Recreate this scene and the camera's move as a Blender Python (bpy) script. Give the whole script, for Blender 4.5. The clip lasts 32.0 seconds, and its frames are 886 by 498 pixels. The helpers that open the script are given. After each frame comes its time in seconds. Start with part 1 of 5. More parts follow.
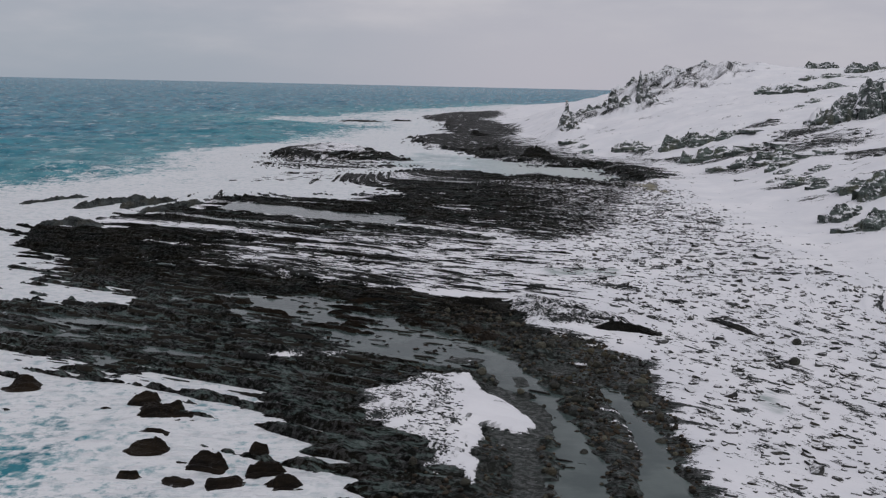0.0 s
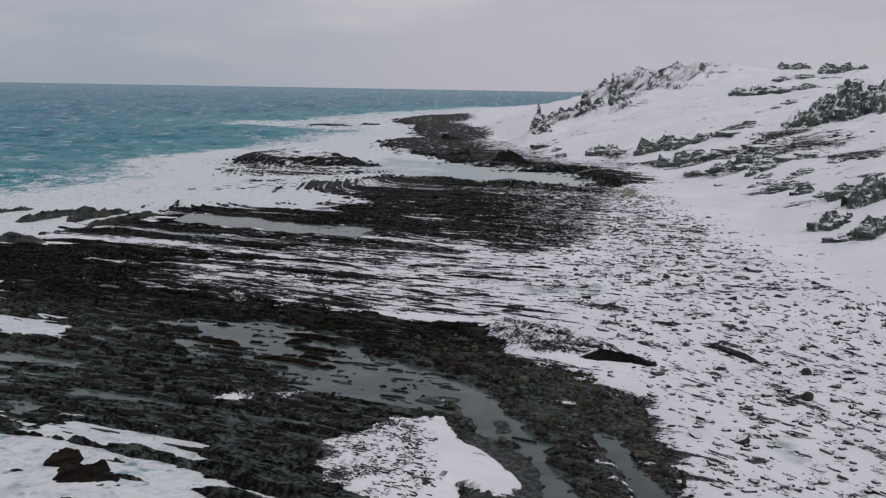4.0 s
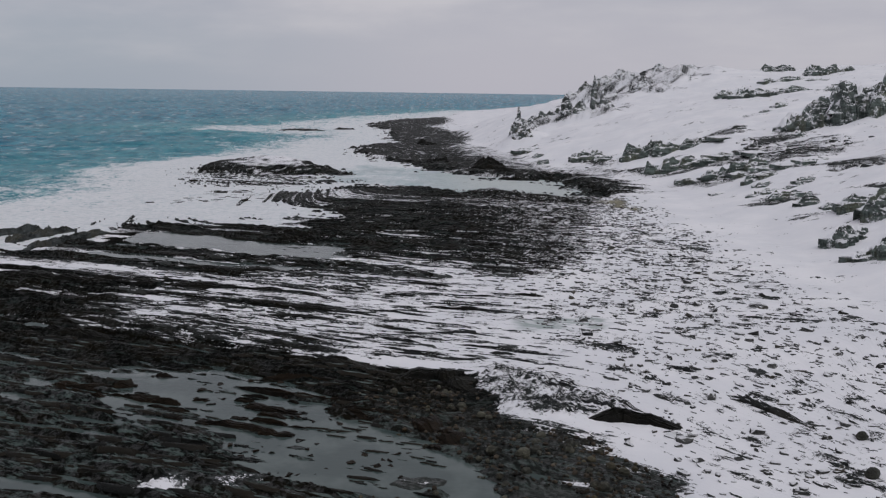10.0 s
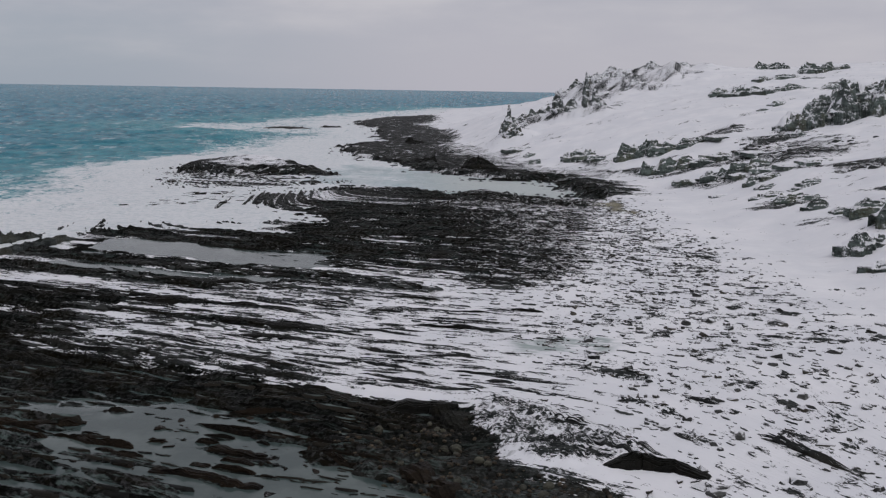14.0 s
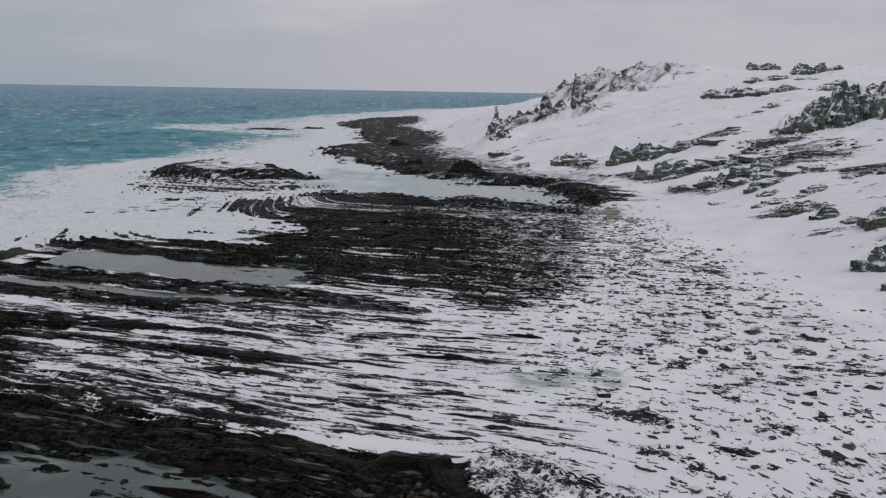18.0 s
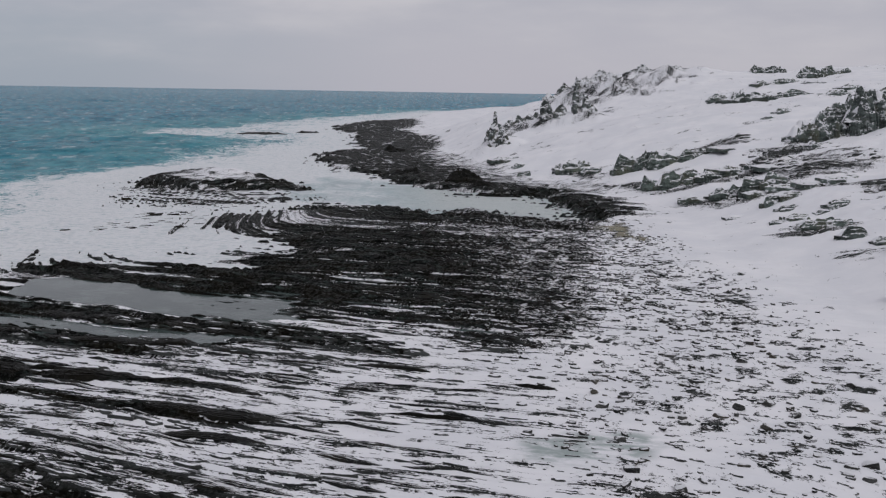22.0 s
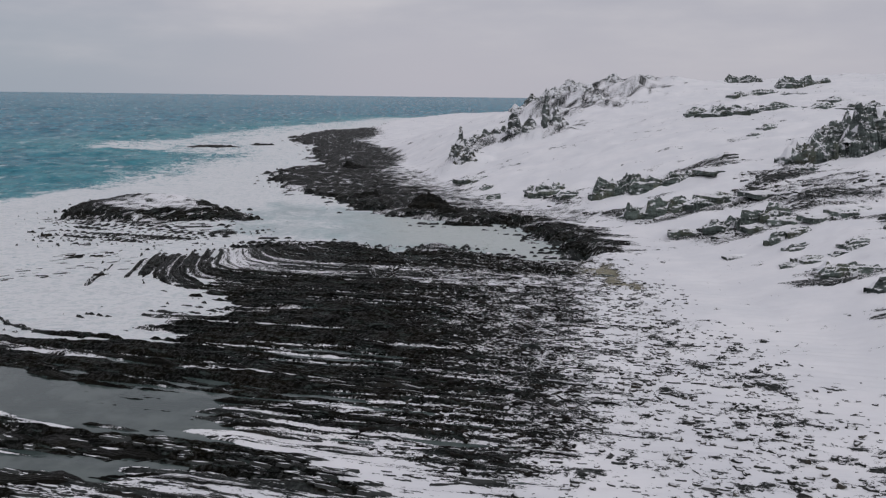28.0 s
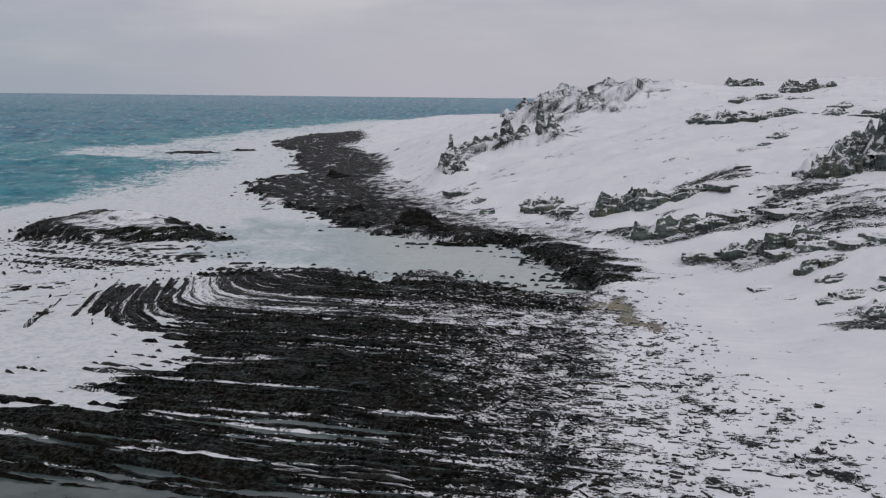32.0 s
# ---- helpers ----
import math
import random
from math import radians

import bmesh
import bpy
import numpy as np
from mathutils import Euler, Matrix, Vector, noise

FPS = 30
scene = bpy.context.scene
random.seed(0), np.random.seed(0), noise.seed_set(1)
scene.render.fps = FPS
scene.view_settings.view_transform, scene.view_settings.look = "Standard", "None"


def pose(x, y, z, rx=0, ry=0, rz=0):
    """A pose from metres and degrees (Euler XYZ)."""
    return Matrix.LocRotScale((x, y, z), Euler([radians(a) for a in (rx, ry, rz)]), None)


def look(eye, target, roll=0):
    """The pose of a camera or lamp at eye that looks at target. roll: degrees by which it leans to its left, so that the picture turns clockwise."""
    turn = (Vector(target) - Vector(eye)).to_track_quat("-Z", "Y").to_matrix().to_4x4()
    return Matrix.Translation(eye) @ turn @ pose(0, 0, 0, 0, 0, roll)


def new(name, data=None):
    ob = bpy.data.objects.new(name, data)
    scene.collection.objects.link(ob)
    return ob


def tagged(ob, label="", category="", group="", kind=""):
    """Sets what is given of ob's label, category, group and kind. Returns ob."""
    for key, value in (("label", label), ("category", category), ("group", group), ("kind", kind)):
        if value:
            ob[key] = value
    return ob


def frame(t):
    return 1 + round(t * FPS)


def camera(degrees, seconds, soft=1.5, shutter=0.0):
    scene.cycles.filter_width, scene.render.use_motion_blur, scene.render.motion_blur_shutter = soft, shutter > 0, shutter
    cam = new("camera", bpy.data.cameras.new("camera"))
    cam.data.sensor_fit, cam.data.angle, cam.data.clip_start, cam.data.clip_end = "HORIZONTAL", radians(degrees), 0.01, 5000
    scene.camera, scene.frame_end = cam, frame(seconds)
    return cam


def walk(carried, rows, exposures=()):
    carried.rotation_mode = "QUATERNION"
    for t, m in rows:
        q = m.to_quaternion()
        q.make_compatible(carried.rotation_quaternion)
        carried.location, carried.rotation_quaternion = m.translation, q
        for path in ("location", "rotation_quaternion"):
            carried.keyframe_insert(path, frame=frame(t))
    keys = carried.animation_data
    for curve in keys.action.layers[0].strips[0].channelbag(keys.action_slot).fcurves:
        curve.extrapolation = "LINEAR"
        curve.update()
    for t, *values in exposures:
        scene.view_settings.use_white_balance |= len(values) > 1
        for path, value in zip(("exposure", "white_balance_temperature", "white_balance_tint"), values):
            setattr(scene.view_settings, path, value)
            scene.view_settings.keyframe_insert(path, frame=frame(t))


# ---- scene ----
import collections

cam = camera(50.83, 32.0, soft=1.25)
PATH = [
    (0.0, look((0.000, 0.000, 19.296), (0.002, 98.448, 1.744), 1.261)),
    (1.0, look((0.041, 1.990, 19.237), (1.292, 100.443, 1.761), 1.146)),
    (2.0, look((0.072, 3.870, 19.257), (2.163, 102.316, 1.819), 1.070)),
    (3.0, look((0.083, 5.726, 19.288), (2.747, 104.179, 1.966), 1.029)),
    (3.5, look((0.104, 6.675, 19.311), (2.974, 105.131, 2.044), 1.013)),
    (5.5, look((0.126, 10.649, 19.409), (3.904, 109.106, 2.323), 0.927)),
    (6.0, look((0.146, 11.603, 19.462), (4.067, 110.070, 2.463), 0.910)),
    (7.0, look((0.119, 13.468, 19.578), (4.405, 111.938, 2.686), 0.883)),
    (8.0, look((0.149, 15.358, 19.629), (4.913, 113.821, 2.825), 0.842)),
    (9.0, look((0.188, 17.101, 19.620), (5.369, 115.536, 2.772), 0.823)),
    (10.0, look((0.249, 18.806, 19.577), (5.823, 117.211, 2.684), 0.800)),
    (11.0, look((0.239, 20.485, 19.543), (6.220, 118.852, 2.570), 0.816)),
    (12.0, look((0.263, 22.172, 19.494), (6.569, 120.513, 2.489), 0.815)),
    (13.0, look((0.347, 24.113, 19.461), (6.944, 122.440, 2.483), 0.825)),
    (14.0, look((0.417, 26.086, 19.510), (7.325, 124.366, 2.384), 0.929)),
    (14.5, look((0.474, 27.122, 19.533), (7.545, 125.396, 2.440), 0.966)),
    (16.5, look((0.603, 31.207, 19.567), (8.482, 129.411, 2.425), 1.034)),
    (17.0, look((0.567, 32.215, 19.556), (8.702, 130.402, 2.430), 1.036)),
    (18.0, look((0.674, 34.262, 19.517), (9.232, 132.428, 2.485), 1.026)),
    (19.0, look((0.890, 36.389, 19.585), (9.527, 134.552, 2.572), 0.987)),
    (20.0, look((0.969, 38.472, 19.891), (9.717, 136.607, 2.772), 1.012)),
    (21.0, look((1.036, 40.558, 20.303), (9.829, 138.689, 3.186), 0.963)),
    (22.0, look((1.191, 42.861, 20.701), (10.094, 141.006, 3.723), 0.927)),
    (23.0, look((1.270, 45.409, 21.142), (11.060, 143.476, 4.196), 0.896)),
    (24.0, look((1.514, 47.999, 21.630), (11.959, 146.021, 4.818), 0.870)),
    (25.0, look((1.815, 50.976, 22.036), (12.972, 148.940, 5.343), 0.886)),
    (25.5, look((2.013, 52.658, 22.237), (13.467, 150.593, 5.577), 0.870)),
    (27.5, look((2.588, 59.332, 23.003), (15.181, 157.144, 6.446), 0.753)),
    (28.0, look((2.647, 61.023, 23.235), (15.536, 158.796, 6.671), 0.727)),
    (29.0, look((2.867, 64.353, 23.687), (16.140, 162.077, 7.141), 0.676)),
    (30.0, look((3.186, 67.860, 24.001), (16.824, 165.539, 7.485), 0.647)),
    (31.0, look((3.558, 71.519, 24.243), (17.478, 169.160, 7.733), 0.639)),
    (32.0, look((4.029, 75.093, 24.541), (18.228, 172.690, 8.009), 0.648)),
]
walk(cam, PATH)

# ------------------------------------------------------------------ sky and light
world = bpy.data.worlds.new("overcast_sky")
world.use_nodes = True
scene.world = world


class Nodes:
    """Short hand for building a node tree."""

    def __init__(self, tree):
        self.tree = tree

    def add(self, kind, **values):
        node = self.tree.nodes.new(kind)
        if "operation" in values:
            node.operation, node.use_clamp = values["operation"], values["use_clamp"]
        if "data_type" in values:
            node.data_type = values["data_type"]
        if "blend_type" in values:
            node.blend_type = values["blend_type"]
        if "interpolation_type" in values:
            node.interpolation_type = values["interpolation_type"]
        if "attribute_name" in values:
            node.attribute_name = values["attribute_name"]
        if "sky_type" in values:
            node.sky_type, node.sun_disc = values["sky_type"], values["sun_disc"]
        return node

    def link(self, a, b):
        self.tree.links.new(a, b)

    def put(self, socket, value):
        if hasattr(value, "is_output"):
            self.link(value, socket)
        elif isinstance(value, (int, float)):
            socket.default_value = value
        elif len(value) == 3 and socket.type == "RGBA":
            socket.default_value = (*value, 1)
        else:
            socket.default_value = value

    def math(self, op, a, b=0.0, c=0.0, clamp=False):
        n = self.add("ShaderNodeMath", operation=op, use_clamp=clamp)
        for s, v in zip(n.inputs, (a, b, c)):
            self.put(s, v)
        return n.outputs[0]

    def mix(self, f, a, b, blend="MIX"):
        n = self.add("ShaderNodeMix", data_type="RGBA", blend_type=blend)
        self.put(n.inputs[0], f), self.put(n.inputs[6], a), self.put(n.inputs[7], b)
        return n.outputs[2]

    def ramp(self, v, lo, hi, a=0.0, b=1.0, smooth=True):
        n = self.add("ShaderNodeMapRange", interpolation_type="SMOOTHSTEP" if smooth else "LINEAR")
        for s, x in zip(n.inputs, (v, lo, hi, a, b)):
            self.put(s, x)
        return n.outputs[0]

    def noise(self, vec, scale, detail=4.0, rough=0.55):
        n = self.add("ShaderNodeTexNoise")
        self.put(n.inputs["Vector"], vec)
        n.inputs["Scale"].default_value, n.inputs["Detail"].default_value = scale, detail
        n.inputs["Roughness"].default_value = rough
        return n.outputs[0]

    def stretch(self, vec, scale):
        n = self.add("ShaderNodeMapping")
        self.put(n.inputs[0], vec)
        n.inputs["Scale"].default_value = scale
        return n.outputs[0]

    def attr(self, name, socket="Fac"):
        return self.add("ShaderNodeAttribute", attribute_name=name).outputs[socket]

    def bump(self, height, strength, distance):
        n = self.add("ShaderNodeBump")
        n.inputs["Strength"].default_value, n.inputs["Distance"].default_value = strength, distance
        self.put(n.inputs["Height"], height)
        return n.outputs[0]


def sky():
    k = Nodes(world.node_tree)
    back = world.node_tree.nodes["Background"]
    way = k.add("ShaderNodeTexCoord").outputs["Generated"]
    xyz = k.add("ShaderNodeSeparateXYZ")
    k.link(way, xyz.inputs[0])
    x, z = xyz.outputs[0], xyz.outputs[2]
    cloud = k.noise(k.stretch(way, (2.2, 2.2, 9.0)), 1.6, 5, 0.55)
    band = k.math("ADD", z, k.math("MULTIPLY", k.math("SUBTRACT", cloud, 0.5), 0.16))
    high = k.ramp(band, 0.005, 0.13)
    right = k.ramp(x, -0.35, 0.15)
    low = k.mix(right, SKY_LOW_LEFT, SKY_LOW_RIGHT)
    top = k.mix(k.ramp(cloud, 0.35, 0.7), SKY_DARK, SKY_BRIGHT)
    cover = k.mix(high, low, top)
    clear = k.add("ShaderNodeTexSky", sky_type="NISHITA", sun_disc=False)
    clear.sun_elevation, clear.sun_rotation = radians(SUN_UP), radians(SUN_TURN)
    thin = k.mix(1.0, clear.outputs[0], (0.06, 0.06, 0.06), "MULTIPLY")
    k.put(back.inputs[0], k.mix(0.06, cover, thin))
    back.inputs[1].default_value = 1.0


SUN_UP, SUN_TURN = 50.0, 150.0
SKY_LOW_LEFT, SKY_LOW_RIGHT = (0.345, 0.385, 0.45), (0.475, 0.465, 0.525)
SKY_DARK, SKY_BRIGHT = (0.425, 0.428, 0.487), (0.555, 0.54, 0.58)
sky()
sun = new("sun", bpy.data.lights.new("sun", "SUN"))
sun.data.energy, sun.data.angle, sun.data.color = 0.62, radians(25), (0.97, 0.98, 0.955)
a = radians(SUN_TURN)
sun.matrix_world = look((100 * math.sin(a), 100 * math.cos(a), 100 * math.tan(radians(SUN_UP))), (0, 0, 0))


# ------------------------------------------------------------------ materials
def material(name):
    m = bpy.data.materials.new(name)
    m.use_nodes = True
    return m, Nodes(m.node_tree), m.node_tree.nodes["Principled BSDF"]


def rock_colour(k, pos, strat):
    """Dark slaty rock: layers, brown weed, wet and dry patches, the wet ones with their sheen painted grey-green."""
    layer = k.noise(k.stretch(strat, (0.35, 2.4, 1.0)), 1.0, 6, 0.6)
    leaf = k.noise(k.stretch(strat, (0.55, 8.0, 1.0)), 1.0, 5, 0.6)
    patch = k.noise(pos, 0.22, 4)
    grain = k.noise(pos, 5.0, 5, 0.65)
    lines = k.math("ADD", k.math("MULTIPLY", layer, 0.5), k.math("MULTIPLY", leaf, 0.5))
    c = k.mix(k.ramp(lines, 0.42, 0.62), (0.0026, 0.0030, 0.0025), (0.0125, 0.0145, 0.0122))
    c = k.mix(k.math("MULTIPLY", k.ramp(patch, 0.42, 0.58), 0.5), c, (0.0135, 0.0108, 0.0060))
    # sheen of the wet slabs, painted into the base colour as grey-green
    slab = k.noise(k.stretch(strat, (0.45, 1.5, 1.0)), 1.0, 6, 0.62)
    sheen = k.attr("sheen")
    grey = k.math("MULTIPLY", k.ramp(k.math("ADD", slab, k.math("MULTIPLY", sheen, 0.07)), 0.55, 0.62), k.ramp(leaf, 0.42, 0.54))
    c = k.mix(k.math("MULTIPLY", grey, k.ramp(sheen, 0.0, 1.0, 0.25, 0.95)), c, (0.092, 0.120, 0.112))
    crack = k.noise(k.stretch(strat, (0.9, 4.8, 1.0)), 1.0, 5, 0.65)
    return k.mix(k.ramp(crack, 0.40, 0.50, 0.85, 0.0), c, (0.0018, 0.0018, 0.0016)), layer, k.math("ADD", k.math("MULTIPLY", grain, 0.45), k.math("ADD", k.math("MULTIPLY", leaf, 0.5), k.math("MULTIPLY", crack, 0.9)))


def make_ground():
    m, k, b = material("snow_and_slate")
    pos = k.add("ShaderNodeNewGeometry").outputs["Position"]
    nz = k.add("ShaderNodeSeparateXYZ")
    k.link(k.add("ShaderNodeNewGeometry").outputs["True Normal"], nz.inputs[0])
    strat = k.attr("strata", "Vector")
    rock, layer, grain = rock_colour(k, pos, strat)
    rock = k.mix(k.math("MULTIPLY", k.attr("gravel"), 0.8), rock, k.mix(k.ramp(grain, 0.6, 1.1), (0.024, 0.028, 0.026), (0.060, 0.066, 0.061)))
    dry = k.ramp(k.attr("bare"), 0.42, 0.72, 0.75, 0.0)
    rock = k.mix(dry, rock, k.mix(k.ramp(layer, 0.35, 0.65), (0.022, 0.025, 0.025), (0.060, 0.066, 0.064)))
    rock = k.mix(k.attr("yellow"), rock, (0.42, 0.39, 0.29))
    fine = k.noise(k.stretch(strat, (0.36, 3.0, 1.0)), 1.0, 6, 0.6)
    shard = k.noise(k.stretch(strat, (1.5, 2.6, 1.0)), 1.0, 6, 0.66)
    grains = k.add("ShaderNodeMix", data_type="FLOAT")
    k.put(grains.inputs[0], k.attr("loose")), k.put(grains.inputs[2], fine), k.put(grains.inputs[3], shard)
    fine = grains.outputs[0]
    speck = k.noise(pos, 2.6, 5, 0.6)
    dash = k.noise(k.stretch(strat, (0.6, 7.5, 1.0)), 1.0, 4, 0.6)
    edge = k.math("ADD", k.math("MULTIPLY", k.math("SUBTRACT", fine, 0.5), 2.0), k.math("MULTIPLY", k.math("SUBTRACT", speck, 0.5), 1.2))
    edge = k.math("ADD", edge, k.math("MULTIPLY", k.math("SUBTRACT", dash, 0.5), k.math("MULTIPLY", k.ramp(k.attr("loose"), 0.0, 0.8, 2.3, 0.6), k.ramp(k.attr("bare"), 0.5, 0.75, 1.0, 0.4))))
    broken = k.math("MULTIPLY", k.ramp(k.attr("bare"), 0.08, 0.32), k.math("ADD", 0.3, k.math("MULTIPLY", k.attr("loose"), 0.7)))
    crumb = k.noise(k.stretch(strat, (3.6, 6.5, 1.0)), 1.0, 4, 0.6)
    edge = k.math("ADD", edge, k.math("MULTIPLY", k.math("MULTIPLY", k.math("SUBTRACT", crumb, 0.52), 3.0), broken))
    flake = k.noise(k.stretch(strat, (8.0, 13.0, 1.0)), 1.0, 3, 0.6)
    edge = k.math("ADD", edge, k.math("MULTIPLY", k.math("MULTIPLY", k.math("SUBTRACT", flake, 0.52), 2.2), broken))
    cover = k.ramp(k.math("ADD", k.attr("snow"), edge), 0.475, 0.525)
    cover = k.math("MULTIPLY", cover, k.ramp(nz.outputs[2], 0.55, 0.78))
    drift = k.noise(pos, 0.13, 5, 0.6)
    snow = k.mix(k.ramp(drift, 0.35, 0.7), (0.78, 0.78, 0.81), (0.87, 0.86, 0.88))
    icy = k.math("MULTIPLY", k.attr("slush"), k.ramp(k.noise(k.stretch(strat, (0.35, 0.8, 1.0)), 1.0, 5, 0.6), 0.36, 0.6))
    snow = k.mix(icy, snow, (0.36, 0.41, 0.40))
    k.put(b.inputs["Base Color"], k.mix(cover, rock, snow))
    k.put(b.inputs["Roughness"], k.math("ADD", k.math("MULTIPLY", cover, 0.35), k.math("SUBTRACT", k.ramp(layer, 0.3, 0.7, 0.72, 0.45), k.math("MULTIPLY", k.attr("sheen"), 0.15))))
    k.put(b.inputs["Specular IOR Level"], k.math("MULTIPLY", k.ramp(k.noise(pos, 3.2, 4, 0.6), 0.46, 0.64, 0.03, 0.6), k.math("SUBTRACT", k.ramp(k.attr("sheen"), 0.0, 1.0, 0.35, 1.0), k.math("MULTIPLY", cover, 0.3))))
    h = k.math("ADD", k.math("MULTIPLY", layer, k.math("SUBTRACT", 1.2, cover)), k.math("MULTIPLY", grain, k.math("SUBTRACT", 0.36, k.math("MULTIPLY", cover, 0.30))))
    k.put(b.inputs["Normal"], k.bump(k.math("ADD", h, k.math("MULTIPLY", cover, 0.35)), 1.0, 0.32))
    return m


def make_rock(name, snow, tint=(1, 1, 1), joined=False, tone=(0.04, 0.038, 0.035), plaster=0.0, strat_scale=(0.3, 0.3, 3.0)):
    """Bare rock with some snow caught on its flat tops."""
    m, k, b = material(name)
    geo = k.add("ShaderNodeNewGeometry")
    pos = geo.outputs["Position"]
    nz = k.add("ShaderNodeSeparateXYZ")
    k.link(geo.outputs["Normal"], nz.inputs[0])
    layer = k.noise(k.stretch(pos, strat_scale), 0.9, 6, 0.62)
    grain = k.noise(pos, 4.0, 5, 0.65)
    patch = k.noise(pos, 0.35, 4)
    c = k.mix(k.ramp(layer, 0.36, 0.66), tuple(0.25 * v for v in tone), tone)
    c = k.mix(k.math("MULTIPLY", k.ramp(patch, 0.5, 0.65), 0.5), c, (0.9 * tone[0], 0.72 * tone[1], 0.5 * tone[2]))
    c = k.mix(k.math("MULTIPLY", k.ramp(grain, 0.5, 0.7), 0.5), c, tuple(2.2 * v for v in tone))
    rnd = geo.outputs["Random Per Island"] if joined else k.add("ShaderNodeObjectInfo").outputs["Random"]
    c = k.mix(0.8, c, k.mix(rnd, (0.6, 0.6, 0.6), tint), "MULTIPLY")
    up = k.math("ADD", nz.outputs[2], k.math("MULTIPLY", k.math("SUBTRACT", k.noise(pos, 1.1, 5, 0.65), 0.5), 1.3))
    cover = k.ramp(up, 1.25 - snow, 1.4 - snow)
    if plaster:
        blown = k.noise(k.stretch(pos, (0.6, 0.6, 0.9)), 0.9, 8, 0.72)
        cover = k.math("MAXIMUM", cover, k.ramp(blown, 0.60 - plaster, 0.66 - plaster))
    k.put(b.inputs["Base Color"], k.mix(cover, c, (0.82, 0.82, 0.84)))
    k.put(b.inputs["Roughness"], k.ramp(grain, 0.3, 0.7, 0.42, 0.7))
    b.inputs["Specular IOR Level"].default_value = 0.12
    k.put(b.inputs["Normal"], k.bump(k.math("ADD", layer, k.math("MULTIPLY", grain, 0.9)), 1.0, 0.24))
    return m


def make_plates(name, snowy):
    """Thin plates of slate: wet and dark, each with its own cast of black or brown, some with sky sheen painted
    grey-green on top; or with snow lying on them.
    """
    m, k, b = material(name)
    geo = k.add("ShaderNodeNewGeometry")
    pos = geo.outputs["Position"]
    rnd = k.math("FRACT", k.math("ADD", geo.outputs["Random Per Island"], k.add("ShaderNodeObjectInfo").outputs["Random"]))
    nz = k.add("ShaderNodeSeparateXYZ")
    k.link(geo.outputs["True Normal"], nz.inputs[0])
    grain = k.noise(pos, 6.0, 5, 0.65)
    patch = k.noise(pos, 0.35, 4)
    cast = k.math("ADD", k.math("MULTIPLY", rnd, 0.55), k.math("MULTIPLY", patch, 0.9))
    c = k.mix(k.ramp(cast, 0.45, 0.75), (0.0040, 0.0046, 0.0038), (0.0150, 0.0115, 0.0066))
    # sky sheen on upward faces, painted as a lighter grey-green
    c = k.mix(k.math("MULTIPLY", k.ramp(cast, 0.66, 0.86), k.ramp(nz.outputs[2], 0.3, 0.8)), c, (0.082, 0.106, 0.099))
    c = k.mix(k.math("MULTIPLY", k.ramp(grain, 0.5, 0.72), 0.3), c, (0.034, 0.040, 0.037))
    rough = k.ramp(grain, 0.3, 0.7, 0.28, 0.6)
    if snowy:
        c = k.mix(k.ramp(rnd, 0.2, 1.0, 0.5, 0.9), c, (0.072, 0.078, 0.077))
        up = k.math("ADD", nz.outputs[2], k.math("MULTIPLY", k.math("SUBTRACT", k.noise(pos, 2.2, 5, 0.65), 0.5), 1.1))
        cover = k.ramp(up, 0.60, 0.72)
        c = k.mix(cover, c, (0.82, 0.82, 0.845))
        rough = k.math("ADD", rough, k.math("MULTIPLY", cover, 0.3))
    k.put(b.inputs["Base Color"], c)
    k.put(b.inputs["Roughness"], rough)
    b.inputs["Specular IOR Level"].default_value = 0.12 if snowy else 0.2
    k.put(b.inputs["Normal"], k.bump(k.math("ADD", grain, k.noise(k.stretch(pos, (1.0, 1.0, 6.0)), 3.0, 3)), 0.8, 0.05))
    return m


